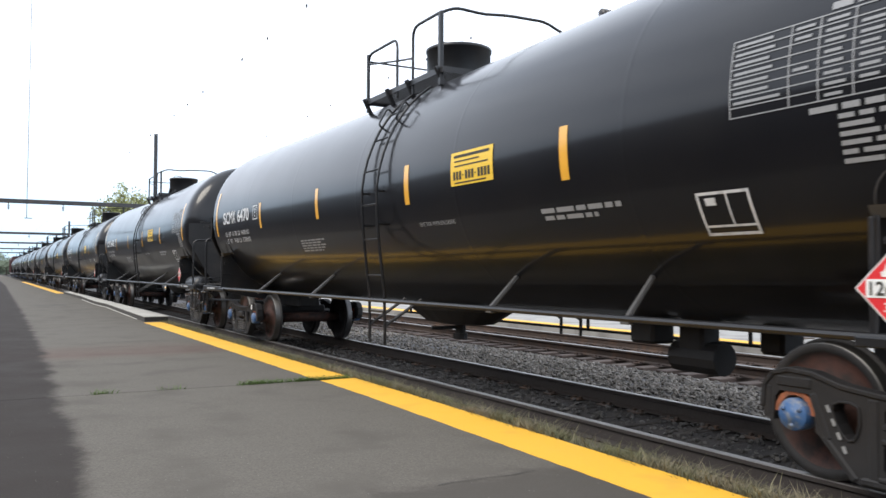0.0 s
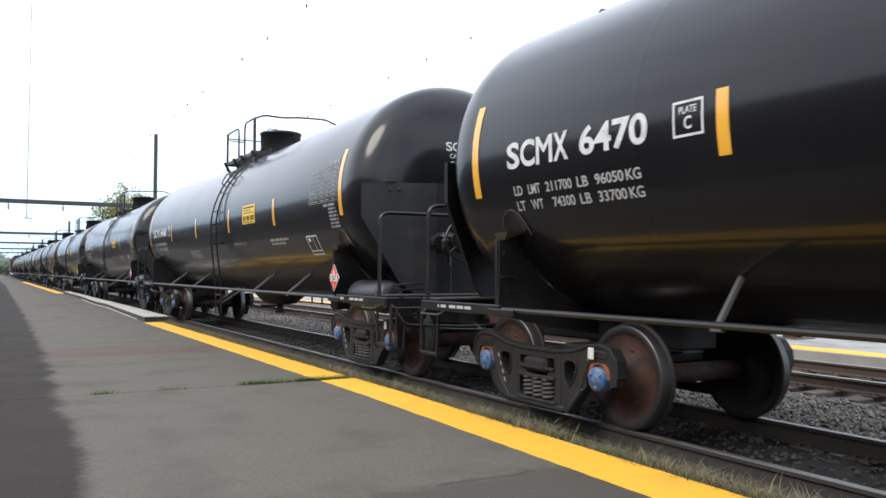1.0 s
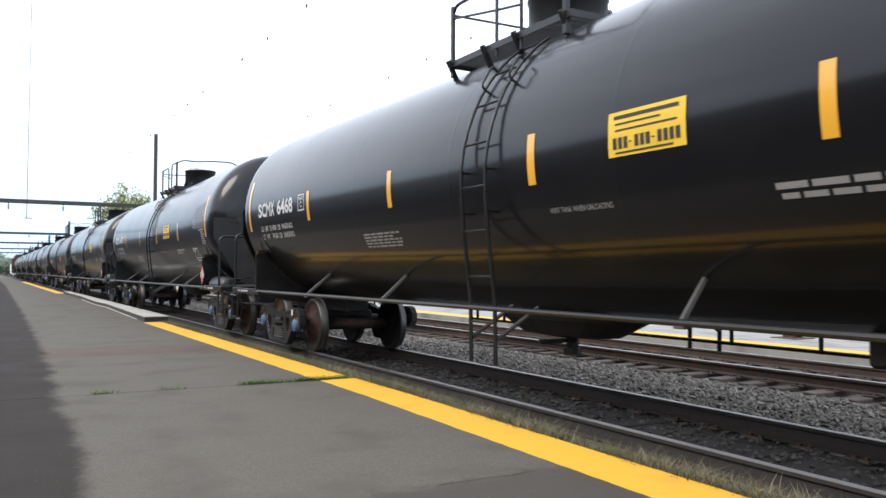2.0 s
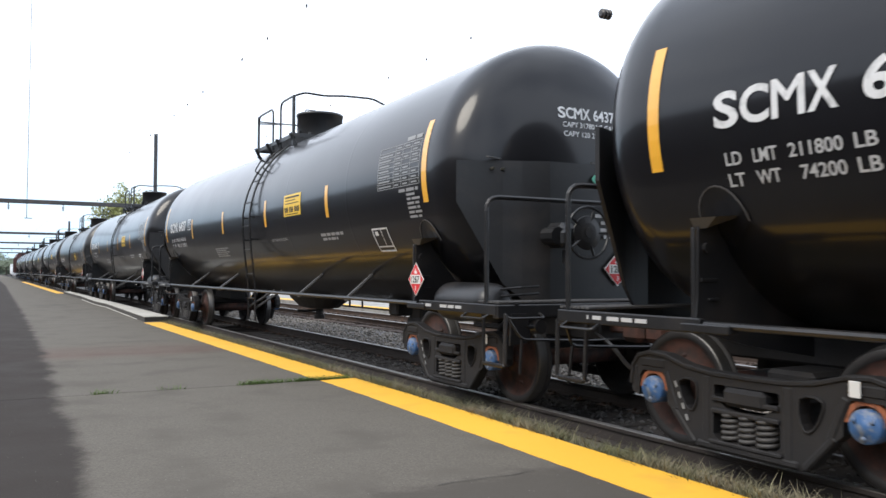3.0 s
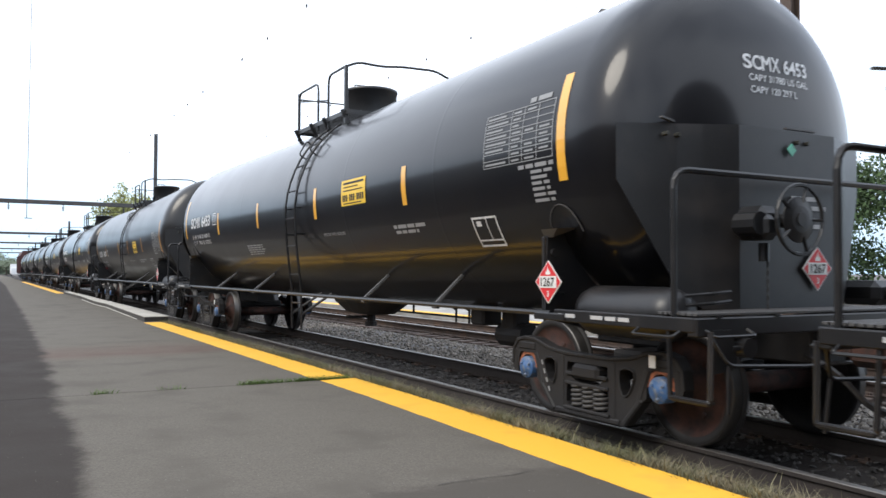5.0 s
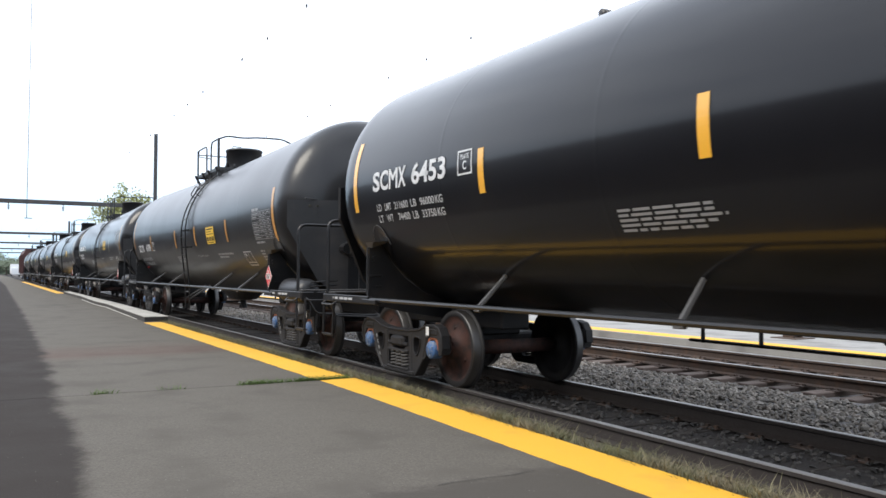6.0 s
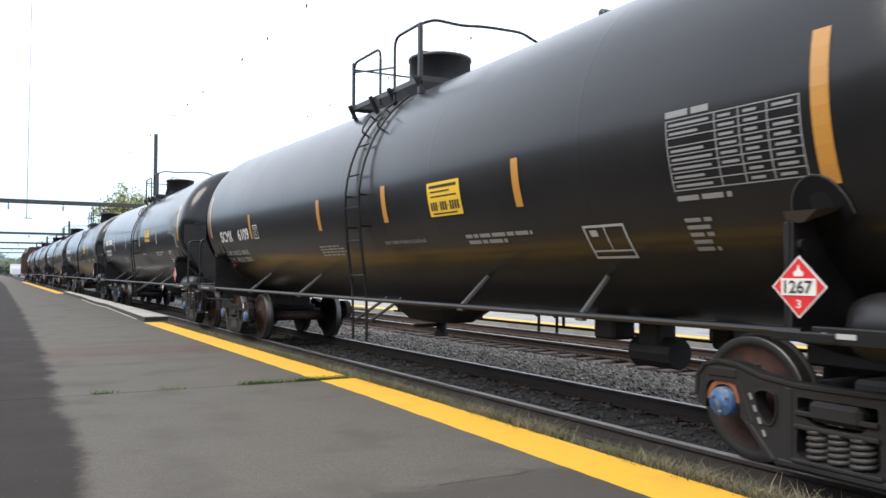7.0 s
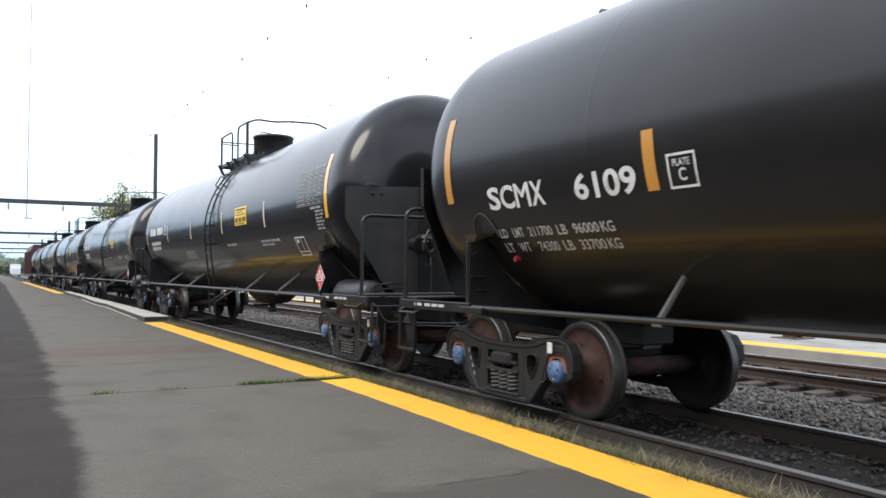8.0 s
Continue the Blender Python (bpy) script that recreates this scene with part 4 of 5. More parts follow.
def car_end(car, s):
    """End sill, running board, steps, hand rails and head shield at the end s (-1 leads)."""
    bm = bmesh.new()
    for q in (-1, 1):
        box(bm, (q * 1.5, s * 7.85, 1.015), (0.06, 1.55, 0.1), 0.008)
    box(bm, (0, s * 8.6, 1.0), (3.04, 0.09, 0.13), 0.01)
    sill = part("end_sill", bm, M_STEEL, car)
    bm = bmesh.new()
    box(bm, (0, s * 8.28, 1.085), (3.0, 0.04, 0.02), 0.003)
    board = part("running_board", bm, M_STRUT, car, "dark slatted steel running board")
    for x in (-1.3, -0.7, 0.7, 1.3):
        bm = bmesh.new()
        box(bm, (x, s * 8.45, 1.068), (0.05, 0.4, 0.014))
        part("bearer", bm, M_STEEL, board)
    for k in range(1, 7):
        bm = bmesh.new()
        box(bm, (0, s * (8.28 + 0.055 * k), 1.085), (3.0, 0.04, 0.02), 0.003)
        part("slat", bm, M_STRUT, board)
    bm = bmesh.new()
    yr = 8.42 if s < 0 else 8.52
    tube(bm, rounded([(-1.5, s * yr, 1.02), (-1.5, s * yr, 2.1), (1.5, s * yr, 2.1), (1.5, s * yr, 1.02)], 0.14), 0.024, 7)
    part("hand_rail", bm, M_STEEL, car, "bent black pipe hand rail")
    ahead = 0.09 if s < 0 else 0.0
    for q in (-1, 1):
        bm = bmesh.new()
        tube(bm, rounded([(q * 1.5, s * (8.28 + ahead), 0.98), (q * 1.51, s * (8.3 + ahead), 0.5), (q * 1.51, s * (8.66 + ahead), 0.5), (q * 1.5, s * (8.66 + ahead), 0.98)], 0.03, 3), 0.02, 5)
        box(bm, (q * 1.5, s * (8.48 + ahead), 0.505), (0.07, 0.36, 0.016))
        part("step", bm, M_STEEL, car, "black stirrup step")
        bm = bmesh.new()
        tube(bm, rounded([(q * 1.53, s * 8.1, 0.97), (q * 1.6, s * 8.1, 0.93), (q * 1.6, s * 8.5, 0.93), (q * 1.53, s * 8.5, 0.97)], 0.03, 3), 0.012, 5)
        tube(bm, rounded([(q * 1.45, s * 8.66, 0.98), (q * 1.45, s * 8.74, 0.94), (q * 1.05, s * 8.74, 0.94), (q * 1.05, s * 8.66, 0.98)], 0.03, 3), 0.012, 5)
        part("grab_iron", bm, M_STEEL, car)
    # bent half-height head shield
    bm = bmesh.new()
    off = 0.0 if s < 0 else 0.4
    half = [(1.48, 7.8, 2.1, 2.53), (1.03, 7.99, 1.25, 2.53), (0.85, 8.08, 1.09, 2.53), (0.58, 8.2, 1.09, 2.53)]
    cols = [(-x, y + off, z0, z1) for x, y, z0, z1 in half] + [(x, y + off, z0, z1) for x, y, z0, z1 in half[::-1]]
    out = [(bm.verts.new((x, s * y, z0)), bm.verts.new((x, s * y, z1))) for x, y, z0, z1 in cols]
    inn = [(bm.verts.new((x * 0.985, s * (y - 0.025), z0)), bm.verts.new((x * 0.985, s * (y - 0.025), z1))) for x, y, z0, z1 in cols]
    for k in range(len(cols) - 1):
        a, b, c, d = out[k], out[k + 1], inn[k], inn[k + 1]
        for f in ((a[0], b[0], b[1], a[1]), (c[0], c[1], d[1], d[0]), (a[1], b[1], d[1], c[1]), (a[0], c[0], d[0], b[0])):
            bm.faces.new(f)
    bm.faces.new((out[0][0], out[0][1], inn[0][1], inn[0][0])), bm.faces.new((out[-1][0], out[-1][1], inn[-1][1], inn[-1][0]))
    shield = part("head_shield", bm, M_STEEL, car, "bent black steel plate before the tank head")
    for x, y in ((-1.1, 8.02 + off), (0.15, 8.22 + off)):
        turn = Matrix.Rotation(s * -0.4, 4, "Z") if x < -1 else Matrix.Identity(4)
        bm = bmesh.new()
        box(bm, (x, s * (y - 0.03), 2.55), (0.36, 0.03, 0.014), 0.0, turn)
        part("lip", bm, M_STRUT, shield)
        for d in (-0.06, 0.06):
            bm = bmesh.new()
            rod(bm, (x + d, s * (y - 0.05), 2.44), (x + d, s * (y + 0.012), 2.44), 0.018, 6)
            part("bolt", bm, M_INK, shield)
    if s < 0:
        bm = bmesh.new()
        lathe(bm, [(0.0, -8.3), (0.1, -8.285), (0.17, -8.24), (0.2, -8.16), (0.205, -8.08), (0.205, -7.38), (0.2, -7.3), (0.17, -7.22), (0.1, -7.175), (0.0, -7.16)], 24, lambda r, a, h: (-1.25 + r * math.cos(a), h, 1.06 + r * math.sin(a)))
        part("air_reservoir", bm, M_STEEL, car, "black cylindrical air reservoir", True)
        bm = bmesh.new()
        a = [bm.verts.new((x, -8.665, z)) for x, z in ((-1.38, 0.98), (-1.2, 0.98), (-1.15, 0.76), (-1.2, 0.7), (-1.39, 0.68))]
        b = [bm.verts.new((v.co.x, -8.64, v.co.z)) for v in a]
        bm.faces.new(a), bm.faces.new(b)
        for k in range(5):
            bm.faces.new((a[k], a[(k + 1) % 5], b[(k + 1) % 5], b[k]))
        rod(bm, (-1.06, -8.7, 0.85), (-1.06, -8.5, 0.85), 0.07, 12)
        rod(bm, (-1.2, -8.66, 0.85), (-1.0, -8.66, 0.85), 0.02, 6)
        part("lever_bracket", bm, M_STEEL, car)
        bm = bmesh.new()
        for z in (1.2, 1.13):
            tube(bm, rounded([(-1.25, -8.28, z), (-1.1, -8.4, z + 0.02), (-0.8, -8.3, z + 0.03)], 0.08, 3), 0.014, 5)
        part("air_pipe", bm, M_STEEL, car)
        bm = bmesh.new()
        lathe(bm, [(0.26 + 0.016 * math.cos(a), 0.016 * math.sin(a)) for a in (math.tau * k / 6 for k in range(7))], 24, lambda r, a, h: (-0.42 + r * math.cos(a), -8.62 + h, 1.77 + r * math.sin(a)))
        for k in range(5):
            a = k * math.tau / 5
            rod(bm, (-0.42, -8.6, 1.77), (-0.42 + 0.26 * math.cos(a), -8.62, 1.77 + 0.26 * math.sin(a)), 0.014, 5)
        lathe(bm, [(0.04, 0.035), (0.1, 0.03), (0.17, 0.012), (0.175, 0.002), (0.1, 0.016), (0.04, 0.02)], 20, lambda r, a, h: (-0.42 + r * math.cos(a), -8.6 - h, 1.77 + r * math.sin(a)))
        wheel = part("hand_brake", bm, M_STEEL, car, "black hand brake wheel and gear box")
        bm = bmesh.new()
        box(bm, (-0.55, -8.34, 1.75), (0.24, 0.3, 0.26), 0.06)
        box(bm, (-0.62, -8.44, 1.72), (0.16, 0.18, 0.2), 0.05)
        rod(bm, (-0.42, -8.2, 1.77), (-0.42, -8.64, 1.77), 0.055, 10)
        rod(bm, (-0.7, -8.3, 1.74), (-0.7, -8.5, 1.74), 0.09, 10)
        rod(bm, (-0.5, -8.36, 1.6), (-0.5, -8.36, 1.46), 0.04, 8)
        part("gear_box", bm, M_STEEL, wheel)
        bm = bmesh.new()
        box(bm, (1.33, -8.0, 1.2), (0.36, 0.4, 0.22), 0.06)
        rod(bm, (1.33, -8.25, 1.2), (1.33, -7.75, 1.2), 0.07, 10)
        part("control_valve", bm, M_STEEL, car)
        bm = bmesh.new()
        for k in range(14):
            box(bm, (-0.46 + 0.004 * (k % 2), -8.36, 1.5 - 0.032 * k), (0.02 if k % 2 else 0.008, 0.008 if k % 2 else 0.02, 0.04), 0.003)
        part("chain", bm, M_TREAD, wheel, "hanging brake chain")


def diamond(car, m):
    """A red square on its corner with a white number panel."""
    bm = bmesh.new()
    k = 0.185
    for lift, q, mat in ((0.0, k, 1), (0.003, k * 0.93, 0)):
        a = [bm.verts.new((lift + 0.004, y, z)) for y, z in ((q, 0), (0, q), (-q, 0), (0, -q))]
        bm.faces.new(a).material_index = mat
        if not lift:
            b = [bm.verts.new((0.0, y, z)) for y, z in ((q, 0), (0, q), (-q, 0), (0, -q))]
            for i in range(4):
                bm.faces.new((a[i], a[(i + 1) % 4], b[(i + 1) % 4], b[i])).material_index = 1
    plac = part("placard", bm, [M_RED, M_PLATE], car, "red diamond placard with a white number panel")
    plac.matrix_basis = m
    bm = bmesh.new()
    box(bm, (0.009, 0, 0), (0.004, 0.235, 0.1))
    part("panel", bm, M_PLATE, plac)
    bm = bmesh.new()
    write(bm, "1267", 0.078, 0.19, lambda u, w: (0.014, -0.095 + u, -0.039 + w), 0.02)
    part("number", bm, M_INK, plac)
    bm = bmesh.new()
    write(bm, "3", 0.05, 0.032, lambda u, w: (0.009, -0.016 + u, -0.125 + w), 0.02)
    vs = [bm.verts.new((0.009, y, z)) for y, z in ((-0.03, 0.062), (0.03, 0.062), (0.034, 0.085), (0.012, 0.1), (0.0, 0.135), (-0.012, 0.1), (-0.034, 0.085))]
    bm.faces.new(vs)
    part("symbol", bm, M_PLATE, plac)
    return plac


DOTS = ((-0.29, 1.89, M_YELLOW), (-0.21, 1.77, M_GREENTAG), (-0.41, 1.73, M_PLATE), (-0.26, 1.68, M_BLUETAG))


def markings(car, mark, number, load, light, old, capy):
    """Stencils, tape and notices on the platform side and on the leading end."""
    rng = random.Random(len(number) + sum(map(ord, number)))
    tape = M_AMBER if old else M_YELLOW
    low = -0.045 if number in ("6470", "6468") else 0.0
    strips = ((-7.13, 2.14, 3.05, 0.115), (7.54, 2.14 + low, 3.04 + low, 0.11), (-4.18, 2.14, 2.59, 0.11), (-1.27, 2.14, 2.59, 0.11), (1.64, 2.14, 2.58, 0.11), (4.46, 2.14, 2.58, 0.105))
    if old:
        for x, z, m in DOTS:
            bm = bmesh.new()
            rod(bm, (x, -8.2, z), (x, -8.226, z), 0.04, 12)
            part("round_sticker", bm, m, car, "small round coloured sticker")
        for y in (-6.75, 6.72):
            bm = bmesh.new()
            rod(bm, (-1.1, y, 1.5), (-1.22, y, 1.5), 0.03, 10)
            part("red_tag", bm, M_DULLRED, car, "small red painted disc")
        strips = ((-7.11, 1.89, 2.79, 0.12), (7.56, 2.08, 2.96, 0.12), (-3.99, 1.97, 2.41, 0.11), (-1.17, 1.97, 2.41, 0.12), (1.07, 1.97, 2.41, 0.12), (4.62, 1.97, 2.41, 0.12))
    if not load:
        strips = strips[:1] + tuple((y, z0, z1, 0.08) for y, z0, z1, w in strips[1:])
    for y, z0, z1, w in strips:
        bm = bmesh.new()
        curved_panel(bm, y + w / 2, y - w / 2, z0, z1, 0.004, 8)
        # farther cars carry their tape's glare as a pale colour
        pale = not load and y > -7
        part("reflective_strip", bm, M_GLARE_TAPE if pale else tape, car, "amber reflective strip" if old else "strip paled by painted glare" if pale else "yellow reflective strip")
    # emergency notice
    bm = bmesh.new()
    zn = 1.97 if old else 2.25
    hn = 0.36 if old else 0.34
    curved_panel(bm, -2.3, -3.1 + (0.11 if old else 0), zn, zn + hn, 0.005, 4, 0)
    note = part("emergency_notice", bm, M_STICKER, car, "yellow printed emergency notice")
    bm = bmesh.new()
    for z0, z1, a, b in ((0.83, 0.91, 0.08, 0.92), (0.7, 0.74, 0.1, 0.7), (0.56, 0.6, 0.1, 0.9), (0.06, 0.1, 0.1, 0.85)) + tuple((0.17, 0.42, 0.07 + 0.074 * k, 0.07 + 0.074 * k + (0.052 if k not in (3, 7) else 0.04)) if k not in (3, 7) else (0.28, 0.31, 0.07 + 0.074 * k, 0.11 + 0.074 * k) for k in range(12)):
        w = 0.8 - (0.11 if old else 0)
        curved_panel(bm, -2.3 - w * a, -2.3 - w * b, zn + hn * z0, zn + hn * z1, 0.008, 2)
    part("print", bm, M_INK, note)
    # reporting mark and number at the trailing end
    zt = 2.355 + low if not old else 1.965
    bm = bmesh.new()
    if load:
        y = (6.98 if not old else 6.84) + MARK_Y
        write_mark(bm, mark, 0.24 if not old else 0.215, (0.2, 0.22, 0.235, 0.2), 0.015, lambda u, v, d: on_tank(y - u, angle_of(zt + v, y - u), 0.006 + d), 0.028)
    else:
        bars(bm, 6.98, 6.06, 2.36, 2.6, 1, rng, 0.2)
    part("reporting_mark", bm, M_WHITE, car, "white stencilled letters")
    bm = bmesh.new()
    if load:
        write(bm, number, 0.24 if not old else 0.215, 0.78 if not old else 0.74, tank_place(5.93 if not old else 5.52, zt), 0.026)
    else:
        bars(bm, 5.93, 5.15, 2.36, 2.6, 1, rng, 0.2)
    part("car_number", bm, M_WHITE, car, "white stencilled car number")
    if load:
        d = -0.41 if old else 0
        for k, (line, zt) in enumerate(((("LD", "LMT", load[0], "LB", load[1], "KG"), 2.115), (("LT", "WT", light[0], "LB", light[1], "KG"), 1.98))):
            y = 6.92 if not old else 6.83
            for word, w, gap in zip(line, (0.13, 0.18, 0.36, 0.14, 0.33, 0.16), (0.09, 0.08, 0.07, 0.09, 0.03, 0)):
                bm = bmesh.new()
                write(bm, word, 0.085, w - (0.06 if k == 1 and word == light[0] else 0), tank_place(y - (0.06 if k == 1 and word == light[0] else 0), zt + d + low), 0.016)
                part("weight_stencil", bm, M_GREY, car, "small white stencilled weight")
                y -= w + gap
    else:
        bm = bmesh.new()
        bars(bm, 6.92, 5.3, 1.95, 2.22, 2, rng)
        part("weight_stencil", bm, M_GREY, car, "small white stencilled weight")
    # clearance box
    bm = bmesh.new()
    y0, y1, z0, z1 = (4.9, 4.62, 2.35 + low, 2.6 + low) if not old else (4.45, 4.18, 1.965, 2.21)
    for a, b, c, d in ((y0, y1, z0, z0 + 0.018), (y0, y1, z1 - 0.018, z1), (y0, y0 - 0.018, z0, z1), (y1 + 0.018, y1, z0, z1)):
        curved_panel(bm, a, b, c, d, 0.006, 2)
    write(bm, "PLATE", 0.05, 0.16, tank_place((y0 + y1) / 2 + 0.08, z1 - 0.09), 0.01)
    write(bm, "C", 0.09, 0.07, tank_place((y0 + y1) / 2 + 0.035, z0 + 0.05), 0.02)
    part("clearance_box", bm, M_WHITE, car, "white stencilled clearance box")
    # small paragraphs
    rows = ((2.62, 1.55, 1.68, 1.87, 5, 0.45), (-1.45, -2.25, 1.88, 1.925, 1, 0.1), (-3.75, -4.8, 1.885, 1.93, 1, 0.1), (-3.78, -4.5, 1.825, 1.865, 1, 0.1))
    if old:
        rows = ((1.35, 0.4, 1.6, 1.76, 4, 0.45), (-0.93, -2.0, 1.71, 1.75, 1, 0.1), (-2.88, -4.07, 1.72, 1.76, 1, 0.1), (-2.9, -3.6, 1.66, 1.7, 1, 0.1))
    for k, (y0, y1, z0, z1, count, gap) in enumerate(rows):
        bm = bmesh.new()
        if load and k == 1:
            write(bm, "VENT TANK WHEN UNLOADING", z1 - z0, y0 - y1, tank_place(y0, z0), 0.004)
        else:
            bars(bm, y0, y1, z0, z1, count, rng, gap)
        tagged(part("stencil", bm, M_DIM, car, "small white stencilled paragraph"), kind="stuff")
    # data table at the leading end
    bm = bmesh.new()
    ty0, ty1, tz0, tz1 = (-5.92, -7.02, 2.36, 2.86) if not old else (-5.89, -6.98, 1.95, 2.43)
    for k in range(9):
        z = tz0 + (tz1 - tz0) * k / 8
        curved_panel(bm, ty0, ty1, z - 0.004, z + 0.004, 0.005, 1)
    for q in (0.0, 0.4, 0.58, 0.78, 0.99):
        y = ty0 + (ty1 - ty0) * q
        curved_panel(bm, y, y - 0.01, tz0, tz1, 0.005, 6)
    for k in range(8):
        for a, b in ((0.03, 0.37), (0.43, 0.56), (0.62, 0.75), (0.82, 0.96)):
            if rng.random() < 0.85:
                e = a + (b - a) * rng.uniform(0.7, 1.0)
                z = tz0 + (tz1 - tz0) * k / 8
                curved_panel(bm, ty0 + (ty1 - ty0) * a, ty0 + (ty1 - ty0) * e, z + 0.019, z + 0.037, 0.005, 1)
    bars(bm, ty0 - (0.7 if not old else 0.0), ty1 if not old else ty0 - 0.4, tz1 + 0.02, tz1 + 0.07, 1, rng, 0.1)
    if not old:
        bars(bm, -6.5, -7.03, 2.29, 2.33, 1, rng, 0.1)
        bars(bm, -6.68, -7.0, 1.98, 2.28, 6, rng, 0.45)
    else:
        bars(bm, -5.9, -6.5, 1.87, 1.92, 1, rng, 0.3)
        bars(bm, -5.9, -6.17, 1.52, 1.77, 5, rng, 0.45)
    part("data_table", bm, M_DIM, car, "white stencilled table of test data")
    # slanting inspection frame
    bm = bmesh.new()
    y0, y1, z0, z1 = (-5.53, -5.98, 1.63, 1.92) if not old else (-4.76, -5.26, 1.49, 1.76)
    for a, b, c, d in ((y0, y1, z0, z0 + 0.02), (y0, y1, z0 + 0.055, z0 + 0.07), (y0, y1, z1 - 0.02, z1), (y0, y0 - 0.022, z0, z1), (y1 + 0.022, y1, z0, z1), (y0 - 0.25, y0 - 0.265, z0 + 0.06, z1)):
        curved_panel(bm, a, b, c, d, 0.006, 3)
    curved_panel(bm, y0 - 0.07, y0 - 0.16, z1 - 0.09, z1 - 0.04, 0.006, 1)
    part("inspection_frame", bm, M_WHITE if not old else M_GREY, car, "white stencilled inspection frame")
    # sill lettering and tags
    for y0, y1 in ((-7.15, -7.18), (-7.24, -7.36), (-7.56, -7.7), (-7.73, -7.85), (-7.88, -8.0), (8.24, 8.22), (8.17, 8.07), (8.0, 7.87), (7.84, 7.72), (7.69, 7.57)):
        bm = bmesh.new()
        box(bm, (-1.533, (y0 + y1) / 2, 1.018), (0.006, abs(y1 - y0), 0.03))
        part("sill_lettering", bm, M_GREY, car, "white lettering on the black sill")
    diamond(car, pose(-1.525, -7.0, 1.29, 0, 0, 180))
    diamond(car, pose(0.3, -8.23, 1.41, 0, 0, -90))
    # leading head
    if load:
        bm = bmesh.new()
        spot = head_place(-0.38, 3.03 + low - (0.12 if old else 0.0))
        write_mark(bm, mark, 0.125, (0.095, 0.1, 0.11, 0.1), 0.006, lambda u, v, d: spot(u, v) + Vector((0, -d, 0)), 0.022)
        part("head_lettering", bm, M_WHITE, car, "white stencilled letters on the tank head")
        for body, h, w, x, z, fat in ((number, 0.125, 0.31, 0.09, 3.03 + low, 0.024), (capy[0], 0.058, 0.72, -0.33, 2.935 + low, 0.012), (capy[1], 0.058, 0.56, -0.32, 2.835 + low, 0.012)):
            bm = bmesh.new()
            write(bm, body, h, w, head_place(x, z - (0.12 if old else 0.0)), fat)
            part("head_lettering", bm, M_WHITE, car, "white stencilled capacity on the tank head")
    for k, (a, b) in enumerate(((0.0, 0.3), (0.08, 0.42), (0.04, 0.2), (0.12, 0.38))):
        bm = bmesh.new()
        box(bm, ((a + b) / 2, -8.226, 1.98 - 0.075 * k), (b - a, 0.006, 0.035))
        part("shield_lettering", bm, M_GREY, car, "white stencilled notes on the head shield")
    bm = bmesh.new()
    box(bm, (0.0, -8.228, 2.37), (0.075, 0.008, 0.075), 0.0, Matrix.Rotation(0.78, 4, "Y"))
    part("badge", bm, M_GREENTAG, car, "small green diamond badge")


CARS = (
    ("SCMX", "6470", ("211700", "96050"), ("74300", "33700"), False, ("CAPY 31780 US GAL", "CAPY 120 297 L")),
    ("SCMX", "6468", ("211800", "96050"), ("74200", "33650"), False, ("CAPY 31780 US GAL", "CAPY 120 297 L")),
    ("SCMX", "6437", ("211700", "96050"), ("74300", "33700"), False, ("CAPY 31780 US GAL", "CAPY 120 297 L")),
    ("SCMX", "6453", ("211600", "96000"), ("74400", "33750"), False, ("CAPY 31780 US GAL", "CAPY 120 297 L")),
    ("SCMX", "6109", ("211700", "96000"), ("74300", "33700"), True, ("CAPY 31786 US GAL", "CAPY 120 338 L")),
    ("", "a", None, None, False, None), ("", "b", None, None, False, None), ("", "c", None, None, False, None), ("", "d", None, None, False, None), ("", "e", None, None, False, None),
)
TRAIN = []


def car_at(k):
    return START + PITCH_CARS * (k - 2)


def bare_car():
    car = thing("tank_car", "glossy black tank car with white stencils and yellow strips", "tank car", "tank cars of the train")
    running_gear(car)
    tank_shell(car, M_TANK)
    top_fittings(car)
    for s in (-1, 1):
        ladder(car, s)
        car_end(car, s)
    underframe(car)
    return car


def make_train():
    first = bare_car()
    cars = [first] + [copy_thing(first, pose(0, car_at(k), 0)) for k in range(1, len(CARS))]
    first.matrix_basis = pose(0, car_at(0), 0)
    for car, (mark, number, load, light, old, capy) in zip(cars, CARS):
        if old:
            for o in car.children:
                if o.name.startswith(("axle", "side_frame", "truck_bolster")):
                    o.matrix_basis = Matrix.Translation((0, 0.05, 0)) @ o.matrix_basis
            tagged(car, "older dull black tank car with faded amber strips on the rails")
            for o in car.children:
                if o.name.startswith("tank"):
                    o.data = o.data.copy()
                    o.data.materials[0] = M_TANK_DULL
        markings(car, mark, number, load, light, old, capy)
        TRAIN.append(car)


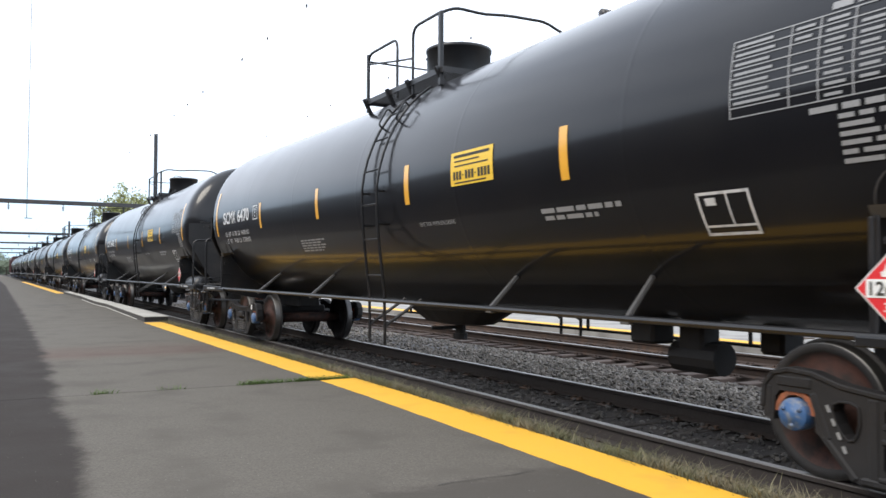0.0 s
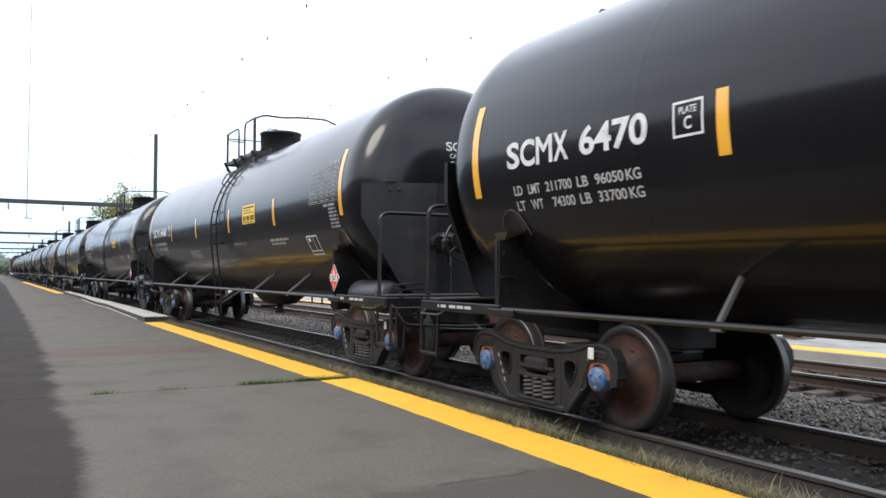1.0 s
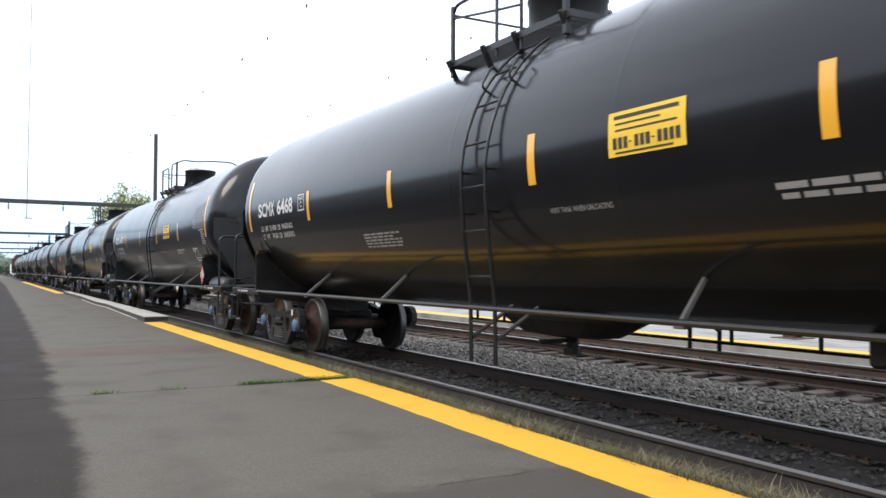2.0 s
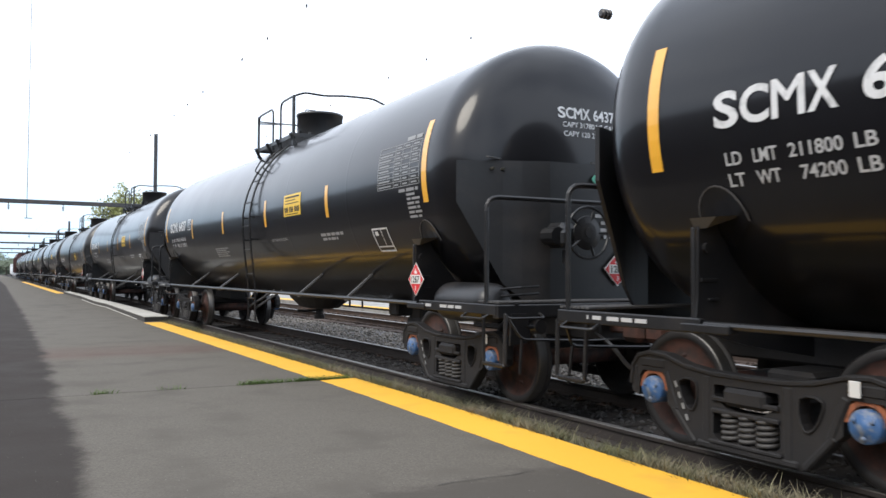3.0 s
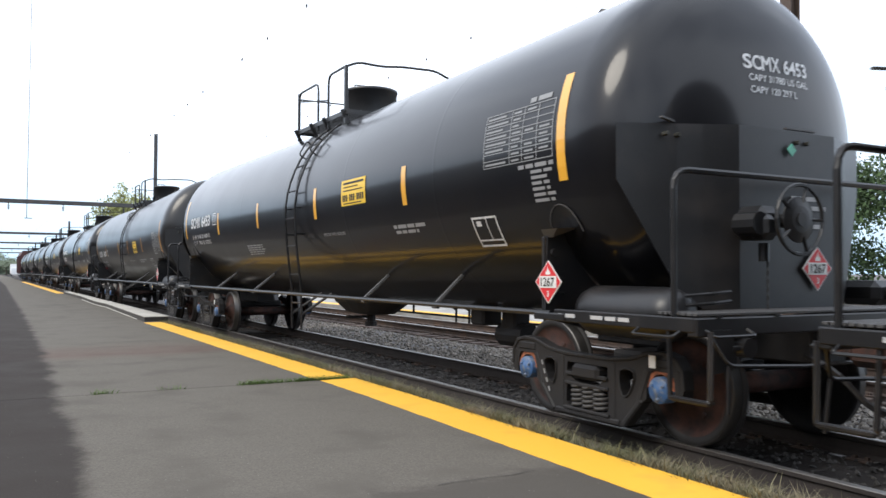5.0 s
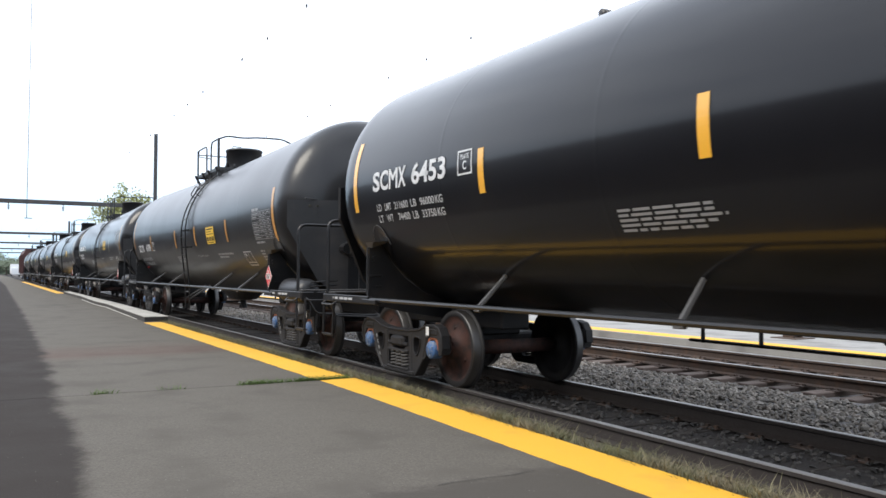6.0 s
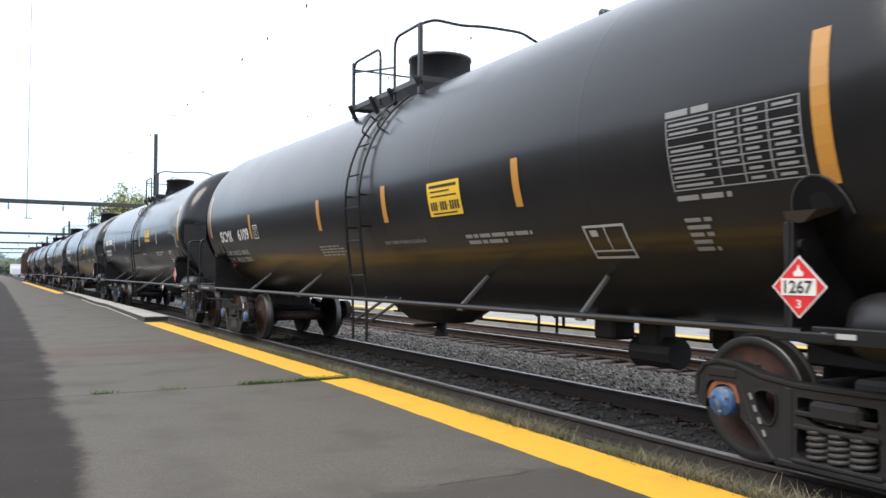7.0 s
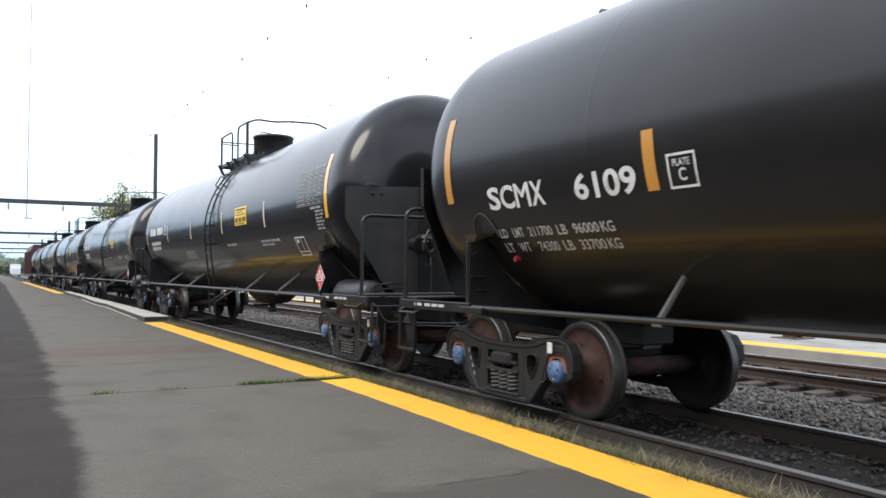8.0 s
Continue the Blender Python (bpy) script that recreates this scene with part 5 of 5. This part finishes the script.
def make_hopper():
    """The brown covered hopper behind the last tank car."""
    car = thing("hopper_car", "brown covered hopper car at the end of the train", "hopper car", at=pose(0, car_at(10) - 0.6, 0))
    bm = bmesh.new()
    prof = [(-1.5, 1.1), (-1.52, 3.6), (-1.2, 4.3), (1.2, 4.3), (1.52, 3.6), (1.5, 1.1)]
    a = [bm.verts.new((x, -7.2, z)) for x, z in prof]
    b = [bm.verts.new((x, 7.2, z)) for x, z in prof]
    bm.faces.new(a), bm.faces.new(b)
    for k in range(6):
        bm.faces.new((a[k], a[(k + 1) % 6], b[(k + 1) % 6], b[k]))
    part("body", bm, M_BROWN, car, "brown ribbed hopper body")
    for y in np.arange(-7.2, 7.3, 1.2):
        for s in (-1, 1):
            bm = bmesh.new()
            box(bm, (s * 1.55, float(y), 2.35), (0.09, 0.09, 2.5), 0.01)
            part("rib", bm, M_BROWN, car)
    bm = bmesh.new()
    box(bm, (0, 0, 1.0), (2.9, 16.6, 0.18), 0.02)
    part("underframe", bm, M_BROWN, car)
    bm = bmesh.new()
    box(bm, (0, 0, 4.36), (0.7, 14.5, 0.06), 0.01)
    part("roof_walk", bm, M_STEEL, car)
    running_gear(car)
    TRAIN.append(car)


make_train()
make_hopper()


# ---- overhead line ----
def make_portal(y, h, pole_x, top, group="overhead line portals"):
    ob = thing("catenary_portal", "dark steel portal of the overhead line with a tall pole", "portal", group, pose(0, y, 0))
    bm = bmesh.new()
    box(bm, (pole_x, 0, top / 2 - 0.2), (0.3, 0.3, top + 0.4), 0.02)
    part("pole", bm, M_POLE, ob)
    bm = bmesh.new()
    box(bm, (-12.0, 0, h / 2), (0.3, 0.3, h + 0.6), 0.02)
    part("pole", bm, M_POLE, ob)
    bm = bmesh.new()
    box(bm, ((pole_x - 12) / 2, 0, h), (pole_x + 12, 0.28, 0.36), 0.02)
    beam = part("beam", bm, M_POLE, ob)
    for x in (-9, -4.2, 0, 4.95):
        bm = bmesh.new()
        rod(bm, (x, 0, h - 0.1), (x, 0, h - 0.75), 0.035, 6)
        for k in range(3):
            rod(bm, (x, 0, h - 0.35 - 0.12 * k), (x, 0, h - 0.4 - 0.12 * k), 0.1, 8)
        part("hanger", bm, M_INSULATOR, beam)
    return ob


def make_overhead():
    first = None
    for k, y in enumerate((78, 144, 194, 246, 300)):
        made = make_portal(y, 7.3, 7.65 - (1.9 if k == 1 else 0.4 * (k > 0)), 14.0 if k == 0 else 9.4)
        first = made if k == 0 else first
    for x, z, zc in ((0.0, 6.9, 5.9), (4.95, 7.35, 6.2)):
        ob = thing("overhead_wire", "thin overhead wires with small hangers along the track", "wire", "overhead wires")
        bm = bmesh.new()
        tube(bm, [(x, y, z) for y in (-30, 78, 144, 300)], 0.003, 4)
        wire = part("messenger_wire", bm, M_WIRE, ob)
        bm = bmesh.new()
        tube(bm, [(x + 0.1, y, zc) for y in (-30, 78, 144, 300)], 0.002, 4)
        part("contact_wire", bm, M_WIRE, ob)
        for y in ((16.0, 18.7, 20.9, 25.3, 27.5, 29.7, 34.5, 40.0) if x == 0 else (10.2, 14.0, 17.6, 20.0, 22.5, 27.3, 29.7, 35.0)):
            bm = bmesh.new()
            box(bm, (x, y, z - 0.02), (0.035, 0.05, 0.07), 0.01)
            part("clamp", bm, M_INSULATOR, wire)
    ob = thing("cross_span_wire", "cross wire with a dark stack of insulator discs", "wire")
    bm = bmesh.new()
    tube(bm, [(-12, 12.47, 6.9), (4.95, 12.47, 6.52), (8.6, 11.0, 6.45)], 0.004, 5)
    part("span", bm, M_WIRE, ob)
    bm = bmesh.new()
    for k in range(3):
        lathe(bm, [(0.0, -0.035), (0.06, -0.035), (0.1, -0.01), (0.105, 0.02), (0.05, 0.035), (0.0, 0.036)], 12, lambda r, a, h: (4.88 + 0.085 * k + h, 12.47 + r * math.cos(a), 6.52 + r * math.sin(a)))
    part("insulator", bm, M_INSULATOR, ob)
    # slim mast clamped to the first beam
    bm = bmesh.new()
    rod(bm, (-2.82, 0, 5.9), (-2.72, 0, 26.0), 0.03, 6)
    part("mast", bm, M_WIRE, first, "slim pale mast")
    bm = bmesh.new()
    box(bm, (-2.7, 0, 5.88), (0.6, 0.08, 0.07), 0.01)
    part("mast_foot", bm, M_WIRE, first)
    # line pole on the far platform
    pole = thing("line_pole", "brown steel line pole on the far platform", "pole", at=pose(8.6, 11.0, 0.05))
    bm = bmesh.new()
    for dx in (-0.13, 0.13):
        box(bm, (dx, 0, 5.0), (0.03, 0.26, 10.0), 0.004)
    box(bm, (0, 0, 5.0), (0.26, 0.03, 10.0), 0.004)
    part("shaft", bm, M_BROWNSTEEL, pole)
    bm = bmesh.new()
    box(bm, (0, 0, 0.015), (0.6, 0.6, 0.03), 0.006)
    part("base_plate", bm, M_BROWNSTEEL, pole)


make_overhead()


# ---- planting and distance ----
def leaf_cloud(name, mat, centre, radii, count, size, seed, parent=None, label=""):
    """A crown of many small leaf blades round uneven clumps."""
    rng = np.random.default_rng(seed)
    clumps = rng.normal(0, 0.45, (26, 3)) * np.array(radii) + np.array(centre)
    c = clumps[rng.integers(0, 26, count)] + rng.normal(0, 0.2, (count, 3)) * np.array(radii)
    d, e = rng.normal(0, 1, (count, 3)), rng.normal(0, 1, (count, 3))
    d /= np.linalg.norm(d, axis=1)[:, None]
    e -= d * (e * d).sum(1)[:, None]
    e /= np.linalg.norm(e, axis=1)[:, None]
    s = size * rng.uniform(0.6, 1.4, count)[:, None]
    pts = np.stack([c + d * s, c + e * s * 0.5, c - d * s, c - e * s * 0.5], 1).reshape(-1, 3)
    me = bpy.data.meshes.new(name)
    me.from_pydata(pts.tolist(), [], (np.arange(count * 4).reshape(-1, 4)).tolist())
    me.materials.append(mat)
    ob = new(name, me)
    ob.parent = parent
    return tagged(ob, label)


def make_tree(x, y, height, spread, seed, mat=None, leaf=0.22, count=4500):
    tree = thing("tree", "leafy green tree behind the tracks", "tree", "trees beyond the platform", pose(x, y, -0.24))
    rng = random.Random(seed)
    bm = bmesh.new()
    rod(bm, (0, 0, -0.2), (0.1, 0, height * 0.5), 0.26, 9, 0.14)
    for k in range(6):
        a = k * 1.05 + rng.random()
        rod(bm, (0.05, 0, height * (0.3 + 0.03 * k)), (spread * 0.5 * math.cos(a), spread * 0.5 * math.sin(a), height * (0.6 + 0.05 * k)), 0.1, 6, 0.03)
    part("trunk", bm, M_BARK, tree)
    leaf_cloud("crown", mat or M_LEAF, (0, 0, height * 0.68), (spread * 0.55, spread * 0.55, height * 0.28), count, leaf, seed, tree)


def make_distance():
    make_tree(8.5, 104, 11.7, 4.2, 3, None, 0.16, 7000)
    make_tree(11.2, 109, 11.8, 4.6, 4, None, 0.16, 7000)
    for k in range(6):
        make_tree(33 + 4 * (k % 2), 14 + 6.5 * k, 7.0 + 0.8 * (k % 3), 6.5, 40 + k, M_DARKGREEN, 0.13, 9000)
    ob = leaf_cloud("hedge", M_DARKGREEN, (36, 30, 1.4), (3, 26, 1.8), 16000, 0.14, 60)
    tagged(ob, "dense dark green hedge beyond the far platform", "hedge", kind="stuff")
    # far trees and woods, paled by haze in the leaf colour
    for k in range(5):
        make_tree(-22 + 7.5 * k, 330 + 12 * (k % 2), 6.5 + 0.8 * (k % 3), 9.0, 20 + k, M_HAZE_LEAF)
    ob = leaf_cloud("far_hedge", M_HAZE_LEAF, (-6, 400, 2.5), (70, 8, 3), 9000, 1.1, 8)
    tagged(ob, "low far woods with painted haze across the end of the line", "woods", kind="stuff")
    van = thing("delivery_truck", "white box truck parked beyond the platform end", "truck", at=pose(1.0, 250, -0.2))
    bm = bmesh.new()
    box(bm, (0, 0, 2.1), (2.4, 6.0, 2.6), 0.06)
    part("box", bm, M_HOUSE, van)
    bm = bmesh.new()
    box(bm, (0, -3.6, 1.5), (2.2, 1.6, 1.9), 0.15)
    part("cab", bm, M_HOUSE, van)
    for x in (-0.95, 0.95):
        for y in (-3.4, 1.8):
            bm = bmesh.new()
            rod(bm, (x - 0.14, y, 0.46), (x + 0.14, y, 0.46), 0.46, 14)
            part("wheel", bm, M_STEEL, van)


make_distance()


def make_grass():
    """Dry grass and weeds along the platform edge and in its joint."""
    rng = np.random.default_rng(2)
    n = 70000
    y = 1.5 + 24 * rng.random(n) ** 1.7
    keep = np.array([noise.noise((0.0, float(q) * 0.9, 0.0)) + 0.4 * noise.noise((3.0, float(q) * 3.1, 0.0)) for q in y]) > rng.uniform(-0.75, 0.35, n)
    y = y[keep]
    n = len(y)
    ex = np.array([edge_x(float(q)) for q in y])
    x = np.minimum(ex + np.abs(rng.normal(0.04, 0.2, n)), -0.9)
    h = 0.04 + 0.1 * rng.random(n) ** 1.6 + 0.06 * (rng.random(n) > 0.94)
    make_blades("grass_strip", M_GRASS, x, y, 0.01 - 0.18 * (x - ex) / (-0.86 - ex), h, rng, "dry grass and weeds growing along the platform edge", 0.75)
    n = 5200
    x = rng.uniform(-4.7, -1.75, n)
    k = np.array([noise.noise((float(q) * 1.6, 0.0, 7.0)) for q in x]) + 0.12 * (x + 3.2) > rng.uniform(-0.1, 0.4, n)
    x = x[k]
    n = len(x)
    make_blades("joint_weeds", M_WEED, x, 9.375 + rng.normal(0, 0.012, n), np.full(n, PLAT_Z - 0.02), rng.uniform(0.03, 0.085, n), rng, "small green weeds in the platform joint", 0.8)


def make_blades(name, mat, x, y, z, h, rng, label, lean):
    n = len(x)
    a = rng.uniform(0, math.tau, n)
    w = 0.002 + 0.0024 * rng.random(n)
    dx, dy = np.cos(a) * w, np.sin(a) * w
    lx, ly = rng.normal(0, lean, n) * h, rng.normal(0, lean, n) * h
    p = np.stack([np.stack([x - dx, y - dy, z], 1), np.stack([x + dx, y + dy, z], 1), np.stack([x + dx * 0.7 + lx * 0.4, y + dy * 0.7 + ly * 0.4, z + h * 0.6], 1), np.stack([x - dx * 0.7 + lx * 0.4, y - dy * 0.7 + ly * 0.4, z + h * 0.6], 1), np.stack([x + lx, y + ly, z + h], 1)], 1).reshape(-1, 3)
    faces = []
    for k in range(n):
        faces += [(5 * k, 5 * k + 1, 5 * k + 2, 5 * k + 3), (5 * k + 3, 5 * k + 2, 5 * k + 4)]
    me = bpy.data.meshes.new(name)
    me.from_pydata(p.tolist(), [], faces)
    me.materials.append(mat)
    return tagged(new(name, me), label, "grass", kind="stuff")


make_grass()


def make_reflection_wall():
    """An unseen plain wall, added behind the camera to darken the tank's reflections."""
    bm = bmesh.new()
    box(bm, (-14.3, 60, 2.6), (0.5, 240, 6.2))
    structure(part("wall_west", bm, M_WALL), "unseen dark wall behind the camera, added for the tank's reflections", "wall")


make_reflection_wall()


def motions():
    """The train rolls past at a steady pace, and its wheels turn."""
    for k, car in enumerate(TRAIN):
        y = car.matrix_basis.translation.y
        walk(car, [(t, pose(0, y - SPEED * t, 0)) for t in (0.0, 2.0, 4.0, 6.0, 8.0)])
        for axle in [o for o in car.children if o.name.startswith("axle")]:
            p = axle.matrix_basis.translation.copy()
            first = 37.0 * k
            walk(axle, [(n / 15, pose(p.x, p.y, p.z, first + math.degrees(SPEED * n / 15 / WHEEL_R))) for n in range(121)])


motions()
